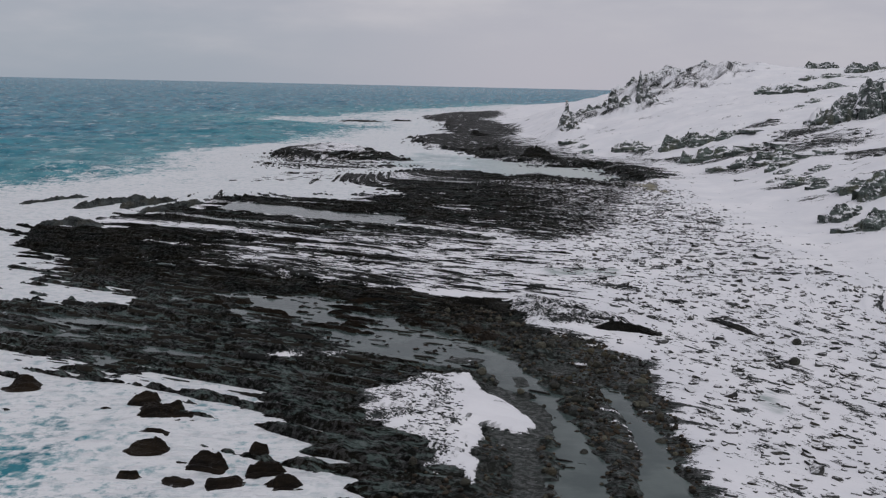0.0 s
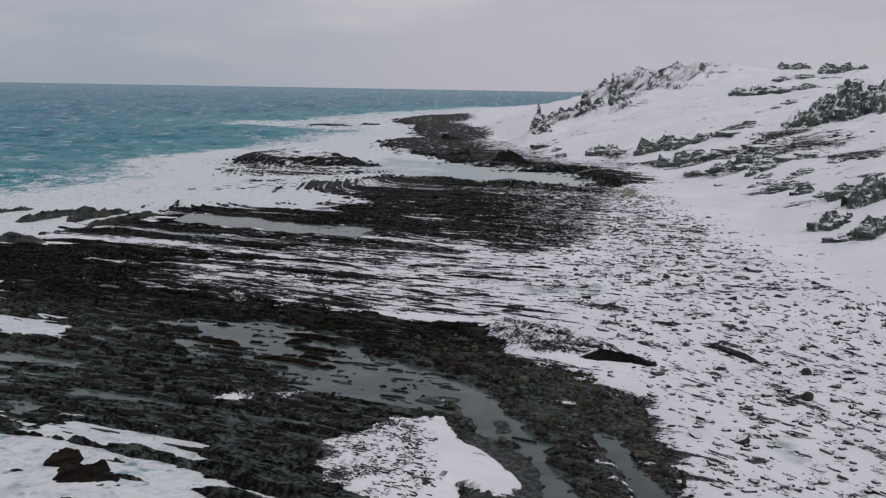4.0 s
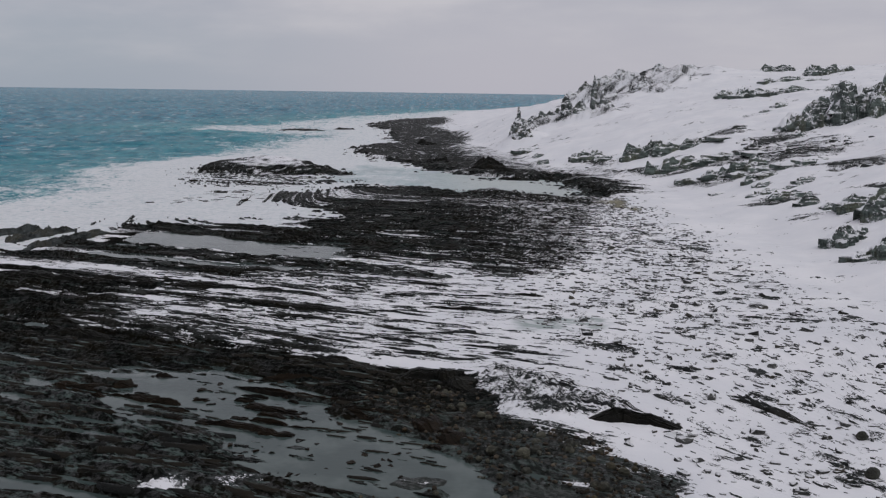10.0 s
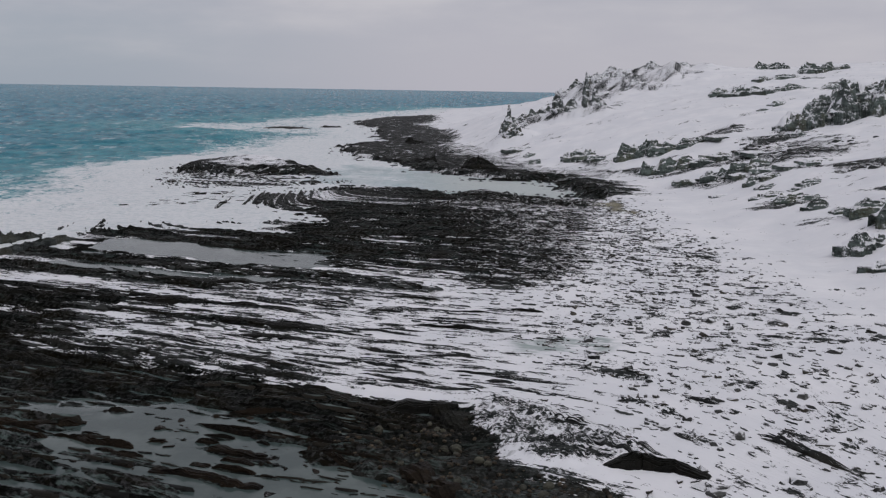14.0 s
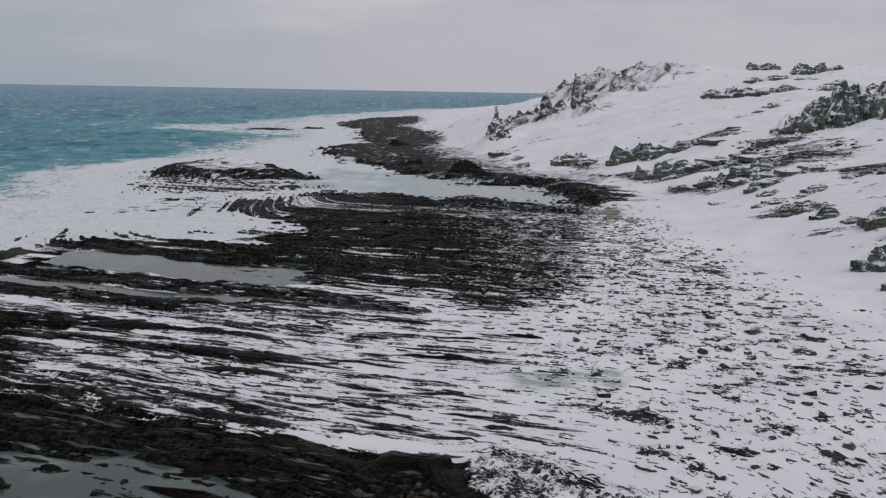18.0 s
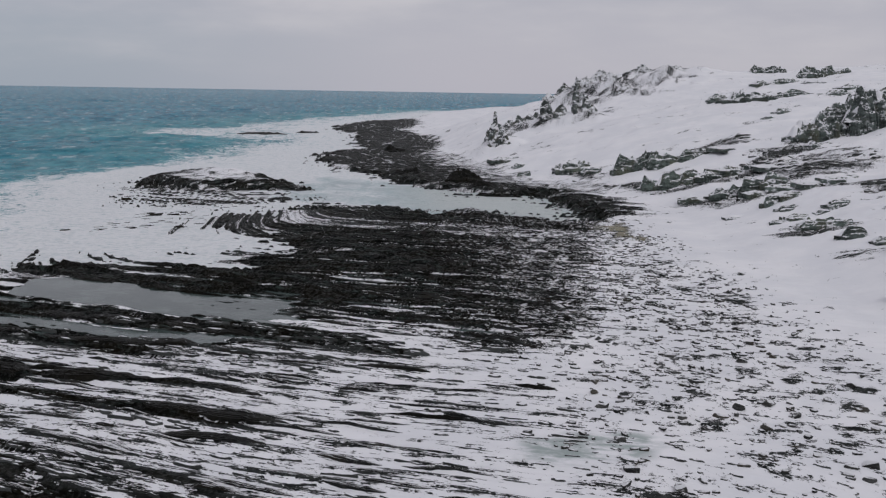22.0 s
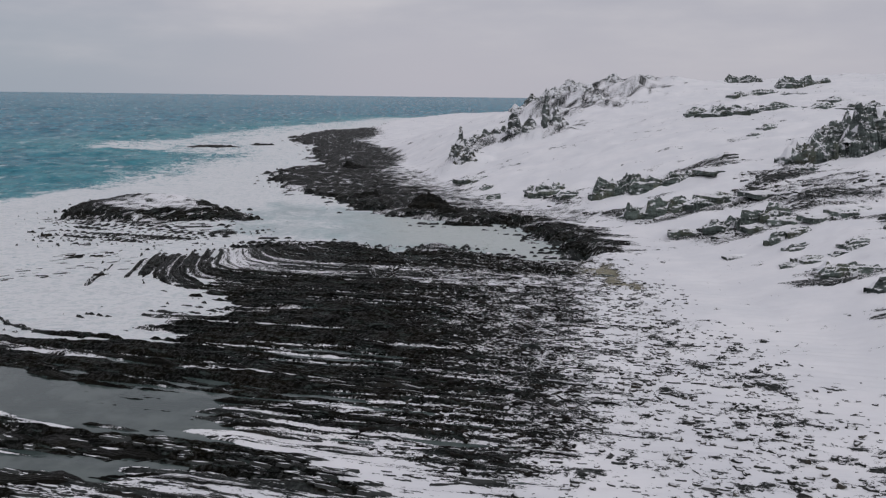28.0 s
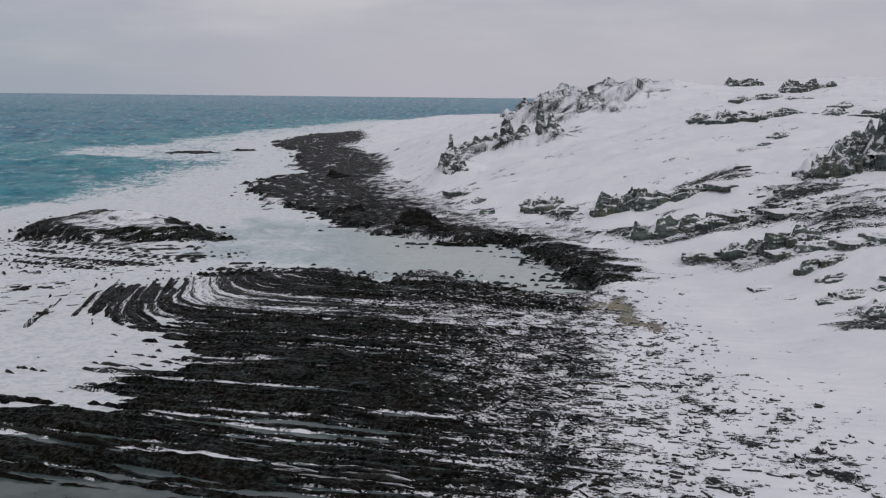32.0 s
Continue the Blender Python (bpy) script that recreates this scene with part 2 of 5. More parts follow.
def make_sea():
    m, k, b = material("sea_water")
    pos = k.add("ShaderNodeNewGeometry").outputs["Position"]
    foam = k.attr("foam")
    bend = k.add("ShaderNodeTexNoise")
    k.put(bend.inputs["Vector"], k.stretch(pos, (0.15, 0.085, 1.0)))
    bend.inputs["Scale"].default_value, bend.inputs["Detail"].default_value, bend.inputs["Roughness"].default_value = 1.0, 8, 0.64
    bend.inputs["Distortion"].default_value = 1.4
    swirl = bend.outputs[0]
    veins = k.math("ABSOLUTE", k.math("SUBTRACT", k.noise(k.stretch(pos, (0.8, 1.1, 1.0)), 0.5, 5, 0.6), 0.5))
    lace = k.math("ADD", k.noise(pos, 1.3, 6, 0.7), k.ramp(veins, 0.0, 0.09, 0.12, -0.06))
    caps = k.noise(k.stretch(pos, (0.13, 0.08, 1.0)), 1.0, 7, 0.66)
    f = k.math("ADD", k.math("MULTIPLY", foam, 1.25), k.math("ADD", k.math("MULTIPLY", k.math("SUBTRACT", swirl, 0.5), 2.4), k.math("MULTIPLY", k.math("SUBTRACT", lace, 0.5), 1.7)))
    white = k.ramp(f, 0.18, 0.84)
    white = k.math("MAXIMUM", white, k.math("MULTIPLY", k.ramp(caps, 0.565, 0.68), 0.6))
    crest = k.noise(k.stretch(pos, (0.22, 0.62, 1.0)), 1.0, 6, 0.68)
    white = k.math("MAXIMUM", white, k.math("MULTIPLY", k.ramp(crest, 0.60, 0.70), 0.5))
    # lighter and darker wave facets are painted into the water colour, deep and shoal
    deep = k.mix(k.ramp(k.noise(k.stretch(pos, (0.17, 0.075, 1.0)), 1.0, 8, 0.68), 0.36, 0.64), (0.008, 0.105, 0.180), (0.070, 0.290, 0.385))
    deep = k.mix(k.ramp(k.attr("shoal"), 0.0, 1.0), deep, k.mix(k.ramp(k.noise(k.stretch(pos, (0.17, 0.08, 1.0)), 1.0, 6, 0.65), 0.38, 0.62), (0.020, 0.19, 0.235), (0.11, 0.38, 0.415)))
    white = k.math("MULTIPLY", white, k.ramp(k.math("ADD", k.attr("milk"), k.math("MULTIPLY", k.math("SUBTRACT", swirl, 0.5), 1.2)), 0.15, 0.75, 1.0, 0.35))
    deep = k.mix(k.attr("milk"), deep, (0.47, 0.52, 0.50))
    k.put(b.inputs["Base Color"], k.mix(white, deep, k.mix(k.ramp(lace, 0.35, 0.6), (0.68, 0.72, 0.74), (0.83, 0.84, 0.855))))
    k.put(b.inputs["Roughness"], k.math("ADD", 0.22, k.math("MULTIPLY", white, 0.5)))
    b.inputs["IOR"].default_value, b.inputs["Specular IOR Level"].default_value = 1.33, 0.05
    chop = k.math("ADD", k.noise(k.stretch(pos, (0.35, 0.8, 1.0)), 0.9, 6, 0.62), k.math("MULTIPLY", k.noise(k.stretch(pos, (0.12, 0.09, 1.0)), 1.0, 4), 2.0))
    k.put(b.inputs["Normal"], k.bump(chop, 1.0, 0.9))
    return m


def make_pool():
    m, k, b = material("still_pool_water")
    pos = k.add("ShaderNodeNewGeometry").outputs["Position"]
    k.put(b.inputs["Base Color"], k.mix(k.ramp(k.noise(pos, 0.3, 4), 0.4, 0.65), (0.052, 0.073, 0.070), (0.094, 0.119, 0.113)))
    b.inputs["Roughness"].default_value, b.inputs["IOR"].default_value = 0.12, 1.33
    k.put(b.inputs["Normal"], k.bump(k.noise(k.stretch(pos, (1.0, 2.2, 1.0)), 1.6, 4), 0.25, 0.06))
    return m


GROUND, SEA, POOL = make_ground(), make_sea(), make_pool()
# hill rocks: tones lightened so the colour carries distance haze, besides the snow
OUTCROP = make_rock("snow_dusted_cliff_rock", 0.62, (1.1, 1.1, 1.05), tone=(0.145, 0.178, 0.166), plaster=0.045, strat_scale=(0.5, 0.5, 2.2))
CLIFF = make_rock("haze_pale_cliff_rock", 0.66, (1.1, 1.1, 1.05), tone=(0.175, 0.210, 0.197), plaster=0.07, strat_scale=(0.5, 0.5, 1.6))
CRAG = make_rock("snow_plastered_ridge_rock", 0.70, (1.1, 1.1, 1.05), tone=(0.20, 0.218, 0.215), plaster=0.15)
SPIRE = make_rock("spire_rock", 0.45, (1.1, 1.1, 1.05), tone=(0.145, 0.165, 0.160), plaster=0.095, strat_scale=(1.1, 1.1, 0.35))
SLATE = make_rock("wet_slate", 0.08, tone=(0.0190, 0.0190, 0.0155))
WASHED = make_rock("sea_washed_slate", 0.10, tone=(0.105, 0.118, 0.115), strat_scale=(0.8, 0.8, 1.4))
BROWN = make_rock("brown_weedy_slate", 0.05, tone=(0.027, 0.0195, 0.0125))
RIB = make_rock("snowy_slate_rib", 0.60, tone=(0.045, 0.048, 0.047))
STONE = make_rock("beach_stone", 0.52, (1.7, 1.65, 1.6), tone=(0.080, 0.082, 0.080))
COBBLE = make_rock("rounded_cobble", -0.3, (2.3, 2.15, 1.8), tone=(0.066, 0.068, 0.060))
STONES = make_rock("beach_stones", 0.56, (1.7, 1.65, 1.6), True, (0.074, 0.076, 0.074))
RUBBLE = make_rock("wet_rubble", 0.05, (1.6, 1.5, 1.4), True, (0.02, 0.0185, 0.017))
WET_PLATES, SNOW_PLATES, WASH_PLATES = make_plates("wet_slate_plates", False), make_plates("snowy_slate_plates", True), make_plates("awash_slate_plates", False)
COBBLES = make_rock("rounded_cobbles", -0.3, (3.2, 2.7, 2.2), True, (0.042, 0.039, 0.034))


def make_snow():
    m, k, b = material("lying_snow")
    pos = k.add("ShaderNodeNewGeometry").outputs["Position"]
    k.put(b.inputs["Base Color"], k.mix(k.ramp(k.noise(pos, 0.4, 5, 0.6), 0.35, 0.7), (0.78, 0.78, 0.81), (0.87, 0.86, 0.88)))
    b.inputs["Roughness"].default_value, b.inputs["Specular IOR Level"].default_value = 0.85, 0.1
    k.put(b.inputs["Normal"], k.bump(k.noise(pos, 2.5, 5, 0.6), 0.5, 0.12))
    return m


SNOW = make_snow()
# ------------------------------------------------------------------ plan
def hash2(ix, iy, seed):
    h = (ix.astype(np.int64) * 374761393 + iy.astype(np.int64) * 668265263 + seed * 974711) & 0xFFFFFFFF
    h = ((h ^ (h >> 13)) * 1274126177) & 0xFFFFFFFF
    return ((h ^ (h >> 16)) & 0xFFFFFF) / float(0xFFFFFF)


def value_noise(x, y, seed=0):
    ix, iy = np.floor(x), np.floor(y)
    fx, fy = x - ix, y - iy
    fx, fy = fx * fx * (3 - 2 * fx), fy * fy * (3 - 2 * fy)
    n00, n10 = hash2(ix, iy, seed), hash2(ix + 1, iy, seed)
    n01, n11 = hash2(ix, iy + 1, seed), hash2(ix + 1, iy + 1, seed)
    return (n00 * (1 - fx) + n10 * fx) * (1 - fy) + (n01 * (1 - fx) + n11 * fx) * fy


def fbm(x, y, seed=0, octaves=4, gain=0.5):
    """Fractal noise, about -1 to 1."""
    total, amp, norm = 0.0, 1.0, 0.0
    for o in range(octaves):
        total = total + amp * (2 * value_noise(x * 2.03 ** o + 17.3 * o, y * 2.03 ** o - 9.1 * o, seed + o) - 1)
        norm += amp
        amp *= gain
    return total / norm * 1.6


def smooth(e0, e1, v):
    t = np.clip((v - e0) / (e1 - e0), 0, 1)
    return t * t * (3 - 2 * t)


def inside(x, y, poly):
    """Signed distance to a closed outline, positive within."""
    best = np.full(x.shape, 1e9)
    odd = np.zeros(x.shape, bool)
    n = len(poly)
    for i in range(n):
        (ax, ay), (bx, by) = poly[i], poly[(i + 1) % n]
        dx, dy = bx - ax, by - ay
        t = np.clip(((x - ax) * dx + (y - ay) * dy) / (dx * dx + dy * dy), 0, 1)
        best = np.minimum(best, (x - ax - t * dx) ** 2 + (y - ay - t * dy) ** 2)
        if ay != by:
            odd ^= ((ay > y) != (by > y)) & (x < ax + (y - ay) / (by - ay) * dx)
    return np.where(odd, 1, -1) * np.sqrt(best)


LAND = [(-4, 20), (-5, 41), (-5.4, 43), (-6.4, 45.2), (-8.5, 47.3), (-10.7, 49.3), (-12.7, 52.6), (-12.4, 54.2), (-15, 55.4), (-17.4, 56.4), (-24, 56.2), (-29, 61.5), (-36, 64), (-40, 72),
        (-38, 77.6), (-28.6, 78), (-30.5, 80.6), (-40, 83.5), (-42, 88), (-46, 95), (-50, 104), (-53, 114), (-51, 121), (-44, 130), (-39.5, 141), (-36.5, 152), (-30, 153.5), (-24, 149.8),
        (-13, 149.6), (-17, 159.5), (-10, 160.5), (-9.4, 166), (-15, 171.5), (-22, 180), (-24, 190), (-16, 197), (-11, 205), (-4, 207), (5, 204), (13, 193), (19.7, 199.5),
        (26, 191), (30, 183.5), (37, 182), (39.2, 186), (37.2, 192), (38.6, 207), (36.8, 222), (28, 223), (19, 232.5), (8, 246), (5, 262), (-5, 280), (-11, 307), (-11, 322), (-5, 349),
        (2, 356), (0, 400), (-1, 464), (-13, 506), (-12, 537), (8, 621), (35, 657), (60, 800), (130, 1000), (3000, 1400), (3000, -400), (-4, -400)]
ISLAND = [(-46, 240), (-42, 262), (-38, 272), (-30, 262), (-24, 254), (-9, 231), (-21, 229), (-42, 232)]
REEF = [(-46, 234), (-36, 238), (-20, 231), (-8, 222), (-7.7, 213), (-13, 207), (-22, 203.5), (-40, 209)]
FOLD_WASH = [(-21, 179), (-23, 198), (-33, 199), (-44, 190), (-40, 179), (-30, 176)]
NEAR_DARK = [(-80, 20), (12.2, 20), (12.6, 40), (13.2, 46), (14, 53), (13.4, 56), (14.7, 61), (12.8, 64), (11.8, 67.5), (9.4, 69), (6.8, 70.4), (6.2, 74.3),
             (5, 84), (0, 92), (-80, 126)]
SNOW_ISLE = [(-4.6, 55.2), (-3.2, 56.7), (-0.4, 58.5), (1.9, 58.4), (2.6, 55.4), (3.9, 53.9), (5.1, 51.1), (5.4, 49.7), (4.9, 48.7), (3.6, 49), (2.4, 49.7), (2.1, 46.1),
             (1.7, 41.9), (1, 43.2), (-0.2, 44), (0, 45.5), (-0.7, 47.2), (-2.9, 48.7), (-4.1, 50.1), (-4.7, 52.2)]
GRAVEL_BARS = [[(2.8, 57.5), (4.8, 55.8), (6.1, 54), (6.7, 51.6), (6.5, 48.8), (5.6, 47.4), (5.2, 46.2), (5.3, 44.7), (5.4, 42.5), (5, 40), (3.2, 40), (3.6, 44.6), (3, 46.9), (2.4, 50.1)],
               [(-0.3, 62.1), (0.8, 63.3), (3.3, 63), (3.3, 61.7), (1.2, 61.2)], [(6.2, 61.5), (8.9, 61.7), (9.7, 60.1), (9.1, 58.9), (7.4, 59), (6.4, 60.3)],
               [(4.4, 59.1), (5.8, 58.9), (5.9, 56.8), (4.6, 56.3)]]
DARK_MASS = [(-40, 150), (-33, 154), (-24, 150), (-13, 150), (-10, 160), (-10, 166), (-16, 172), (-22, 180), (-24, 190), (-14, 198), (-9, 206), (3, 204), (13, 192), (20, 198),
             (27, 190), (31, 182), (37, 180), (35, 170), (30, 156), (25, 140), (22, 126), (18, 116), (13, 112.5), (8, 116.5), (0, 121), (-8, 128), (-22, 134), (-33, 141)]
FAR_DARK = [(-11, 307), (-5, 280), (5, 262), (8, 246), (19, 232.5), (28, 223), (36, 221), (38, 207), (37, 192), (39, 186), (44, 187.5), (48, 199), (47, 207), (39, 226), (31, 240),
            (27, 262), (24, 285), (21, 312), (24, 345), (42, 400), (28, 440), (20, 497), (33, 551), (35, 657), (8, 621), (-12, 537), (-13, 506), (-1, 464), (0, 400), (2, 356), (-5, 349), (-11, 322)]
POOLS = {
    "creek": [(-7.8, 69.1), (-6.2, 70.9), (-3.6, 71.6), (-0.9, 71.9), (0.8, 68.7), (2.9, 66.5), (4.8, 64), (5.4, 61.1), (6.5, 56.4), (7, 53.3), (7.5, 51), (7.7, 47.2), (8.2, 45), (7.8, 38),
              (5.6, 38), (6.1, 44.2), (6.8, 49.6), (6.2, 53.3), (5.7, 55.3), (4.3, 56.3), (3.4, 60.3), (2.8, 62.2), (0.8, 60.8), (-1.5, 61.9), (-4.8, 63.3), (-7.4, 65.4), (-10.1, 67)],
    "upper": [(-17.8, 74.5), (-15.8, 80.4), (-11.7, 81.5), (-8, 78.8), (-4.8, 76), (-2.3, 72.6), (-3.6, 69), (-7.4, 68.6), (-10.2, 69.6), (-14.9, 71.5)],
    "side": [(10.6, 56.6), (11.3, 55.5), (11.1, 52.5), (11.8, 48.9), (11.7, 43), (11.5, 38), (9.4, 38), (10.4, 44.3), (10.9, 46.5), (11.1, 50)],
}
TOE = [(46, -400), (46, 60), (43, 95), (45, 120), (49, 150), (52, 190), (50, 205), (47, 215), (42, 240), (34, 270), (30, 300), (30, 340),
       (28, 400), (26, 450), (60, 800), (130, 1000), (3000, 1400), (3000, -400)]
ARETE = [(39.5, 304), (41, 311), (43, 319), (47, 325), (51, 329), (55, 328), (59, 324), (63, 319), (67, 316)]
RIDGE_ROCK = [(64, 368), (72, 385), (90, 395), (112, 392), (122, 374), (112, 354), (92, 338), (76, 340)]
FOAM = [(-80, 20), (-76, 100), (-68, 150), (-52, 198), (-55, 249), (-50, 261), (-34, 331), (-22, 405), (-58, 439), (-87, 457), (-46, 556),
        (-16, 654), (60, 900), (400, 900), (400, 20)]


def strata(x, y):
    """Along and across the layers of the rock: they strike to the south-east, bend on the beach and fold round to the north in the west."""
    turn = 0.55 * ((x - 14) + np.sqrt((x - 14) ** 2 + 20))
    limb = 178.6 - y - (0.42 - 0.9 * smooth(200, 214, y) * smooth(0, -12, x)) * x - turn * smooth(92, 66, y)
    west = -1.7 * (x + 9.3) - 2 - 3 * np.maximum(0, y - 198)
    wob = 1.0 * fbm(x / 26, y / 20, 5, 3)
    return x - 0.4 * y, 0.5 * (limb + west + np.hypot(limb - west, 9)) + wob


# beds of dark rock: from and to across the layers, how far east they reach, how bare
BEDS = [(-19, -6.5, 31, 0.88), (3, 11, 20, 0.86), (14, 45, 14, 0.84), (45.5, 51, 3, 1.0), (53.5, 54.3, -12, 0.9), (61, 66.5, 1, 0.95), (69, 74, -12, 0.9), (78.9, 80.3, -5, 0.95),
        (84.2, 85.8, -5, 0.95), (87, 98, -23, 0.92), (92.5, 97.5, -7, 0.62)]


def plan(x, y):
    """Height and cover of the ground at each place."""
    al, ac = strata(x, y)
    ragged = 2.6 * fbm(al / 9, ac / 2.2, 11, 4) + 0.8 * fbm(x / 1.6, y / 1.6, 12, 3)
    far = smooth(150, 400, y)
    land = inside(x, y, LAND) + ragged * (0.6 + far + 0.9 * smooth(138, 150, y) * smooth(225, 205, y) * smooth(4, -6, x))
    isle = inside(x, y, ISLAND) + 2.4 * fbm(x / 9, (y - 0.4 * x) / 3.5, 13, 4)
    reef = inside(x, y, REEF) - 1.2 + 3.0 * fbm(x / 7, (y - 0.7 * x) / 2.6, 15, 4)
    shore = np.maximum(np.maximum(land, isle), reef)
    lay = fbm(al / 14, ac / 1.25, 21, 4, 0.55) * 0.75 + 0.38 * np.sin(ac * 3.9 + 3.5 * fbm(al / 24, ac / 9, 25, 2))
    slab = fbm(al / 6.0, ac / 0.65, 22, 3)
    rub = fbm(x / 1.1, y / 1.1, 23, 4)
    # how much bare rock shows
    bare = np.full(x.shape, 0.27)
    clump = smooth(-0.45, 0.5, fbm(x / 5.5, (y + 0.5 * x) / 7, 39, 3))
    bare = bare + 0.05 * smooth(9, 2, x) - (0.16 + 0.20 * (1 - clump)) * smooth(9, 18, x)
    edge = 2.2 * fbm(al / 8, ac / 2.5, 31, 3)
    bare = np.maximum(bare * smooth(34, 22, x + edge), 0.20 * smooth(44, 36, x + edge))
    wedge = np.minimum(inside(x, y, NEAR_DARK) + 0.2 * edge, ac - 96.8 + 0.4 * edge)
    bare = np.maximum(bare, 1.1 * smooth(-1.2, 1.2, wedge))
    bare = np.maximum(bare, (0.40 - 0.16 * smooth(73, 75, ac) * smooth(88, 84, ac)) * smooth(60, 62, ac) * smooth(10, -3, x))
    mass_in = inside(x, y, DARK_MASS) + edge
    bare = np.maximum(bare, (0.70 - 0.14 * smooth(4, 26, x) - 0.16 * smooth(-7, -5, ac) * smooth(4, 2, ac)) * smooth(-7, 4, mass_in))
    for s0, s1, east, much in BEDS:
        at = ac + 0.25 * edge
        bed = much * smooth(s0 - 0.7, s0 + 0.5, at) * smooth(s1 + 0.7, s1 - 0.5, at) * smooth(east + 5, east - 4, x + 2.5 * edge)
        if s0 == 78.9:
            # this bed thickens to the west
            bed = np.maximum(bed, much * smooth(s0 - 0.7, s0 + 0.5, at - 0.15 * np.maximum(0, -15 - x)) * smooth(s1 + 0.7, s1 - 0.5, at - 0.9 * np.maximum(0, -20 - x)) * smooth(-18, -22, x))
        bare = np.maximum(bare, bed * smooth(210, 204, y) * (smooth(-5, 1, mass_in) if s1 < 46 else 1))
    sand = smooth(-2, 1.5, inside(x, y, [(36, 174), (39, 176), (38.5, 162), (36, 164)]) + 0.8 * fbm(x / 2, y / 2, 61, 3))
    bare = np.maximum(bare, 0.9 * sand)
    bare = np.maximum(bare, 0.62 * smooth(-2, 2, reef))
    bare = np.maximum(bare, (0.80 + 0.15 * smooth(8, 3, shore)) * smooth(-4, 3, inside(x, y, FAR_DARK) + edge * 2))
    bare = np.maximum(bare, 0.85 * smooth(-1, 2, isle) * (1 - 0.55 * smooth(3, 9, isle)))
    bare = bare * (1 - 0.75 * smooth(7, 3, np.hypot((x + 25) * 0.9, y - 246) + edge * 0.5))
    isle_snow = inside(x, y, SNOW_ISLE) + (0.10 + 0.45 * smooth(2.2, 1.4, x)) * fbm(x / 0.9, y / 0.9, 33, 3)
    bare = bare * (1 - smooth(-0.25, 0.25, isle_snow)) + 0.24 * smooth(-0.25, 0.25, isle_snow) * smooth(1.6, 0.2, x)
    sliver = np.clip((51.5 - y) / 5.5, 0, 1)
    spots = np.maximum(1.0 - np.hypot(0.55 * (x + 7.3), y - 62), 1.0 - np.hypot(0.55 * (x + 10.8), y - 62))
    spots = np.maximum(spots, 0.55 - np.hypot(x - 10.2 - 0.5 * sliver, y - 52.0 + 5.5 * sliver))
    spots = spots + 0.5 * fbm(x / 0.5, y / 0.4, 38, 3) - 0.1
    isle_snow = np.maximum(isle_snow, spots)
    bare = bare * (1 - smooth(-0.3, 0.3, spots)) + 0.46 * smooth(-0.3, 0.3, spots)
    mound = smooth(-1.0, 2.2, inside(x, y, [(5, 83), (9, 81), (13, 76.5), (16.4, 71), (12, 67.6), (9.2, 68.4), (6.6, 70.2), (5.8, 74)]) + 0.4 * edge)
    bare = np.maximum(bare, 0.44 * mound)
    slush = smooth(-0.6, 1.2, inside(x, y, [(8, 90), (11, 92.4), (16.5, 93.6), (19, 92.8), (17.5, 90), (12, 88.8)]) + 0.5 * edge)
    slush = np.maximum(slush, smooth(-0.5, 0.4, inside(x, y, [(18.8, 54.2), (20.6, 55.2), (19.8, 51.6)]) + 0.15 * edge))
    bare = bare * (1 - 0.6 * slush)
    toe = inside(x, y, TOE)
    crags = smooth(-7, 5, inside(x, y, RIDGE_ROCK) + 2 * fbm(x / 8, y / 8, 34, 3))
    hill = smooth(-3, 5, toe)
    streak = fbm(x / 7, (y + 0.5 * x) / 2.2, 35, 4)
    belt = smooth(1, 7, toe) * smooth(48, 24, toe) * smooth(128, 150, y) * smooth(262, 232, y) * smooth(-0.35, 0.35, fbm(x / 20, (y + 0.4 * x) / 9, 36, 3))
    belt = np.maximum(belt, 0.15 * smooth(60, 70, toe) * smooth(110, 95, toe) * smooth(-0.1, 0.5, fbm(x / 25, (y + 0.3 * x) / 8, 37, 3)))
    bare = bare * smooth(6, -3, toe + edge)
    knoll = np.min([np.hypot(0.8 * (x - px_), y - py_) for px_, py_ in ARETE], 0)
    bare = np.maximum(bare, np.maximum(np.maximum(0.34 * crags, 0.45 * belt), 0.33 * smooth(8, 2, knoll + 3 * fbm(x / 4, y / 4, 57, 3))))
    bare = np.maximum(bare, 0.40 * smooth(-17, -2, inside(x, y, FAR_DARK)) * smooth(205, 225, y) * smooth(345, 320, y))
    loose = np.maximum(smooth(9, 22, x), np.maximum(0.9 * smooth(-0.4, 0.6, isle_snow), 0.6 * mound))
    thin = fbm(al / 6.5, ac / 0.40, 24, 2)
    ridge = (0.44 * lay + 0.44 * slab + 0.36 * thin + 0.2 * rub) * (1 - loose) + loose * (0.12 * lay + 0.45 * fbm(al / 1.7, ac / 0.8, 28, 3) + 0.5 * rub)
    mass = smooth(-6, 3, inside(x, y, DARK_MASS)) * smooth(22, 8, x)
    ridge = ridge * (1 - mass) + mass * (0.95 * lay + 0.16 * slab + 0.16 * thin + 0.1 * rub)
    ridge = ridge * (1 - hill) + hill * (0.64 * streak + 0.26 * rub)
    ridge = ridge * (1 - 0.30 * smooth(0.62, 0.5, bare) * (1 - hill) * (1 - loose))
    snow = 0.5 + 1.3 * ((0.62 - 1.24 * bare) - ridge * 0.9)
    # heights
    pool = np.full(x.shape, -1e3)
    for outline in POOLS.values():
        pool = np.maximum(pool, inside(x, y, outline))
    pool = pool + (0.25 + 0.6 * smooth(4, -4, x)) * fbm(al / 4, ac / 1.3, 41, 3)
    pool = pool + 0.2 * smooth(3, 5, x) * smooth(64, 60, y)
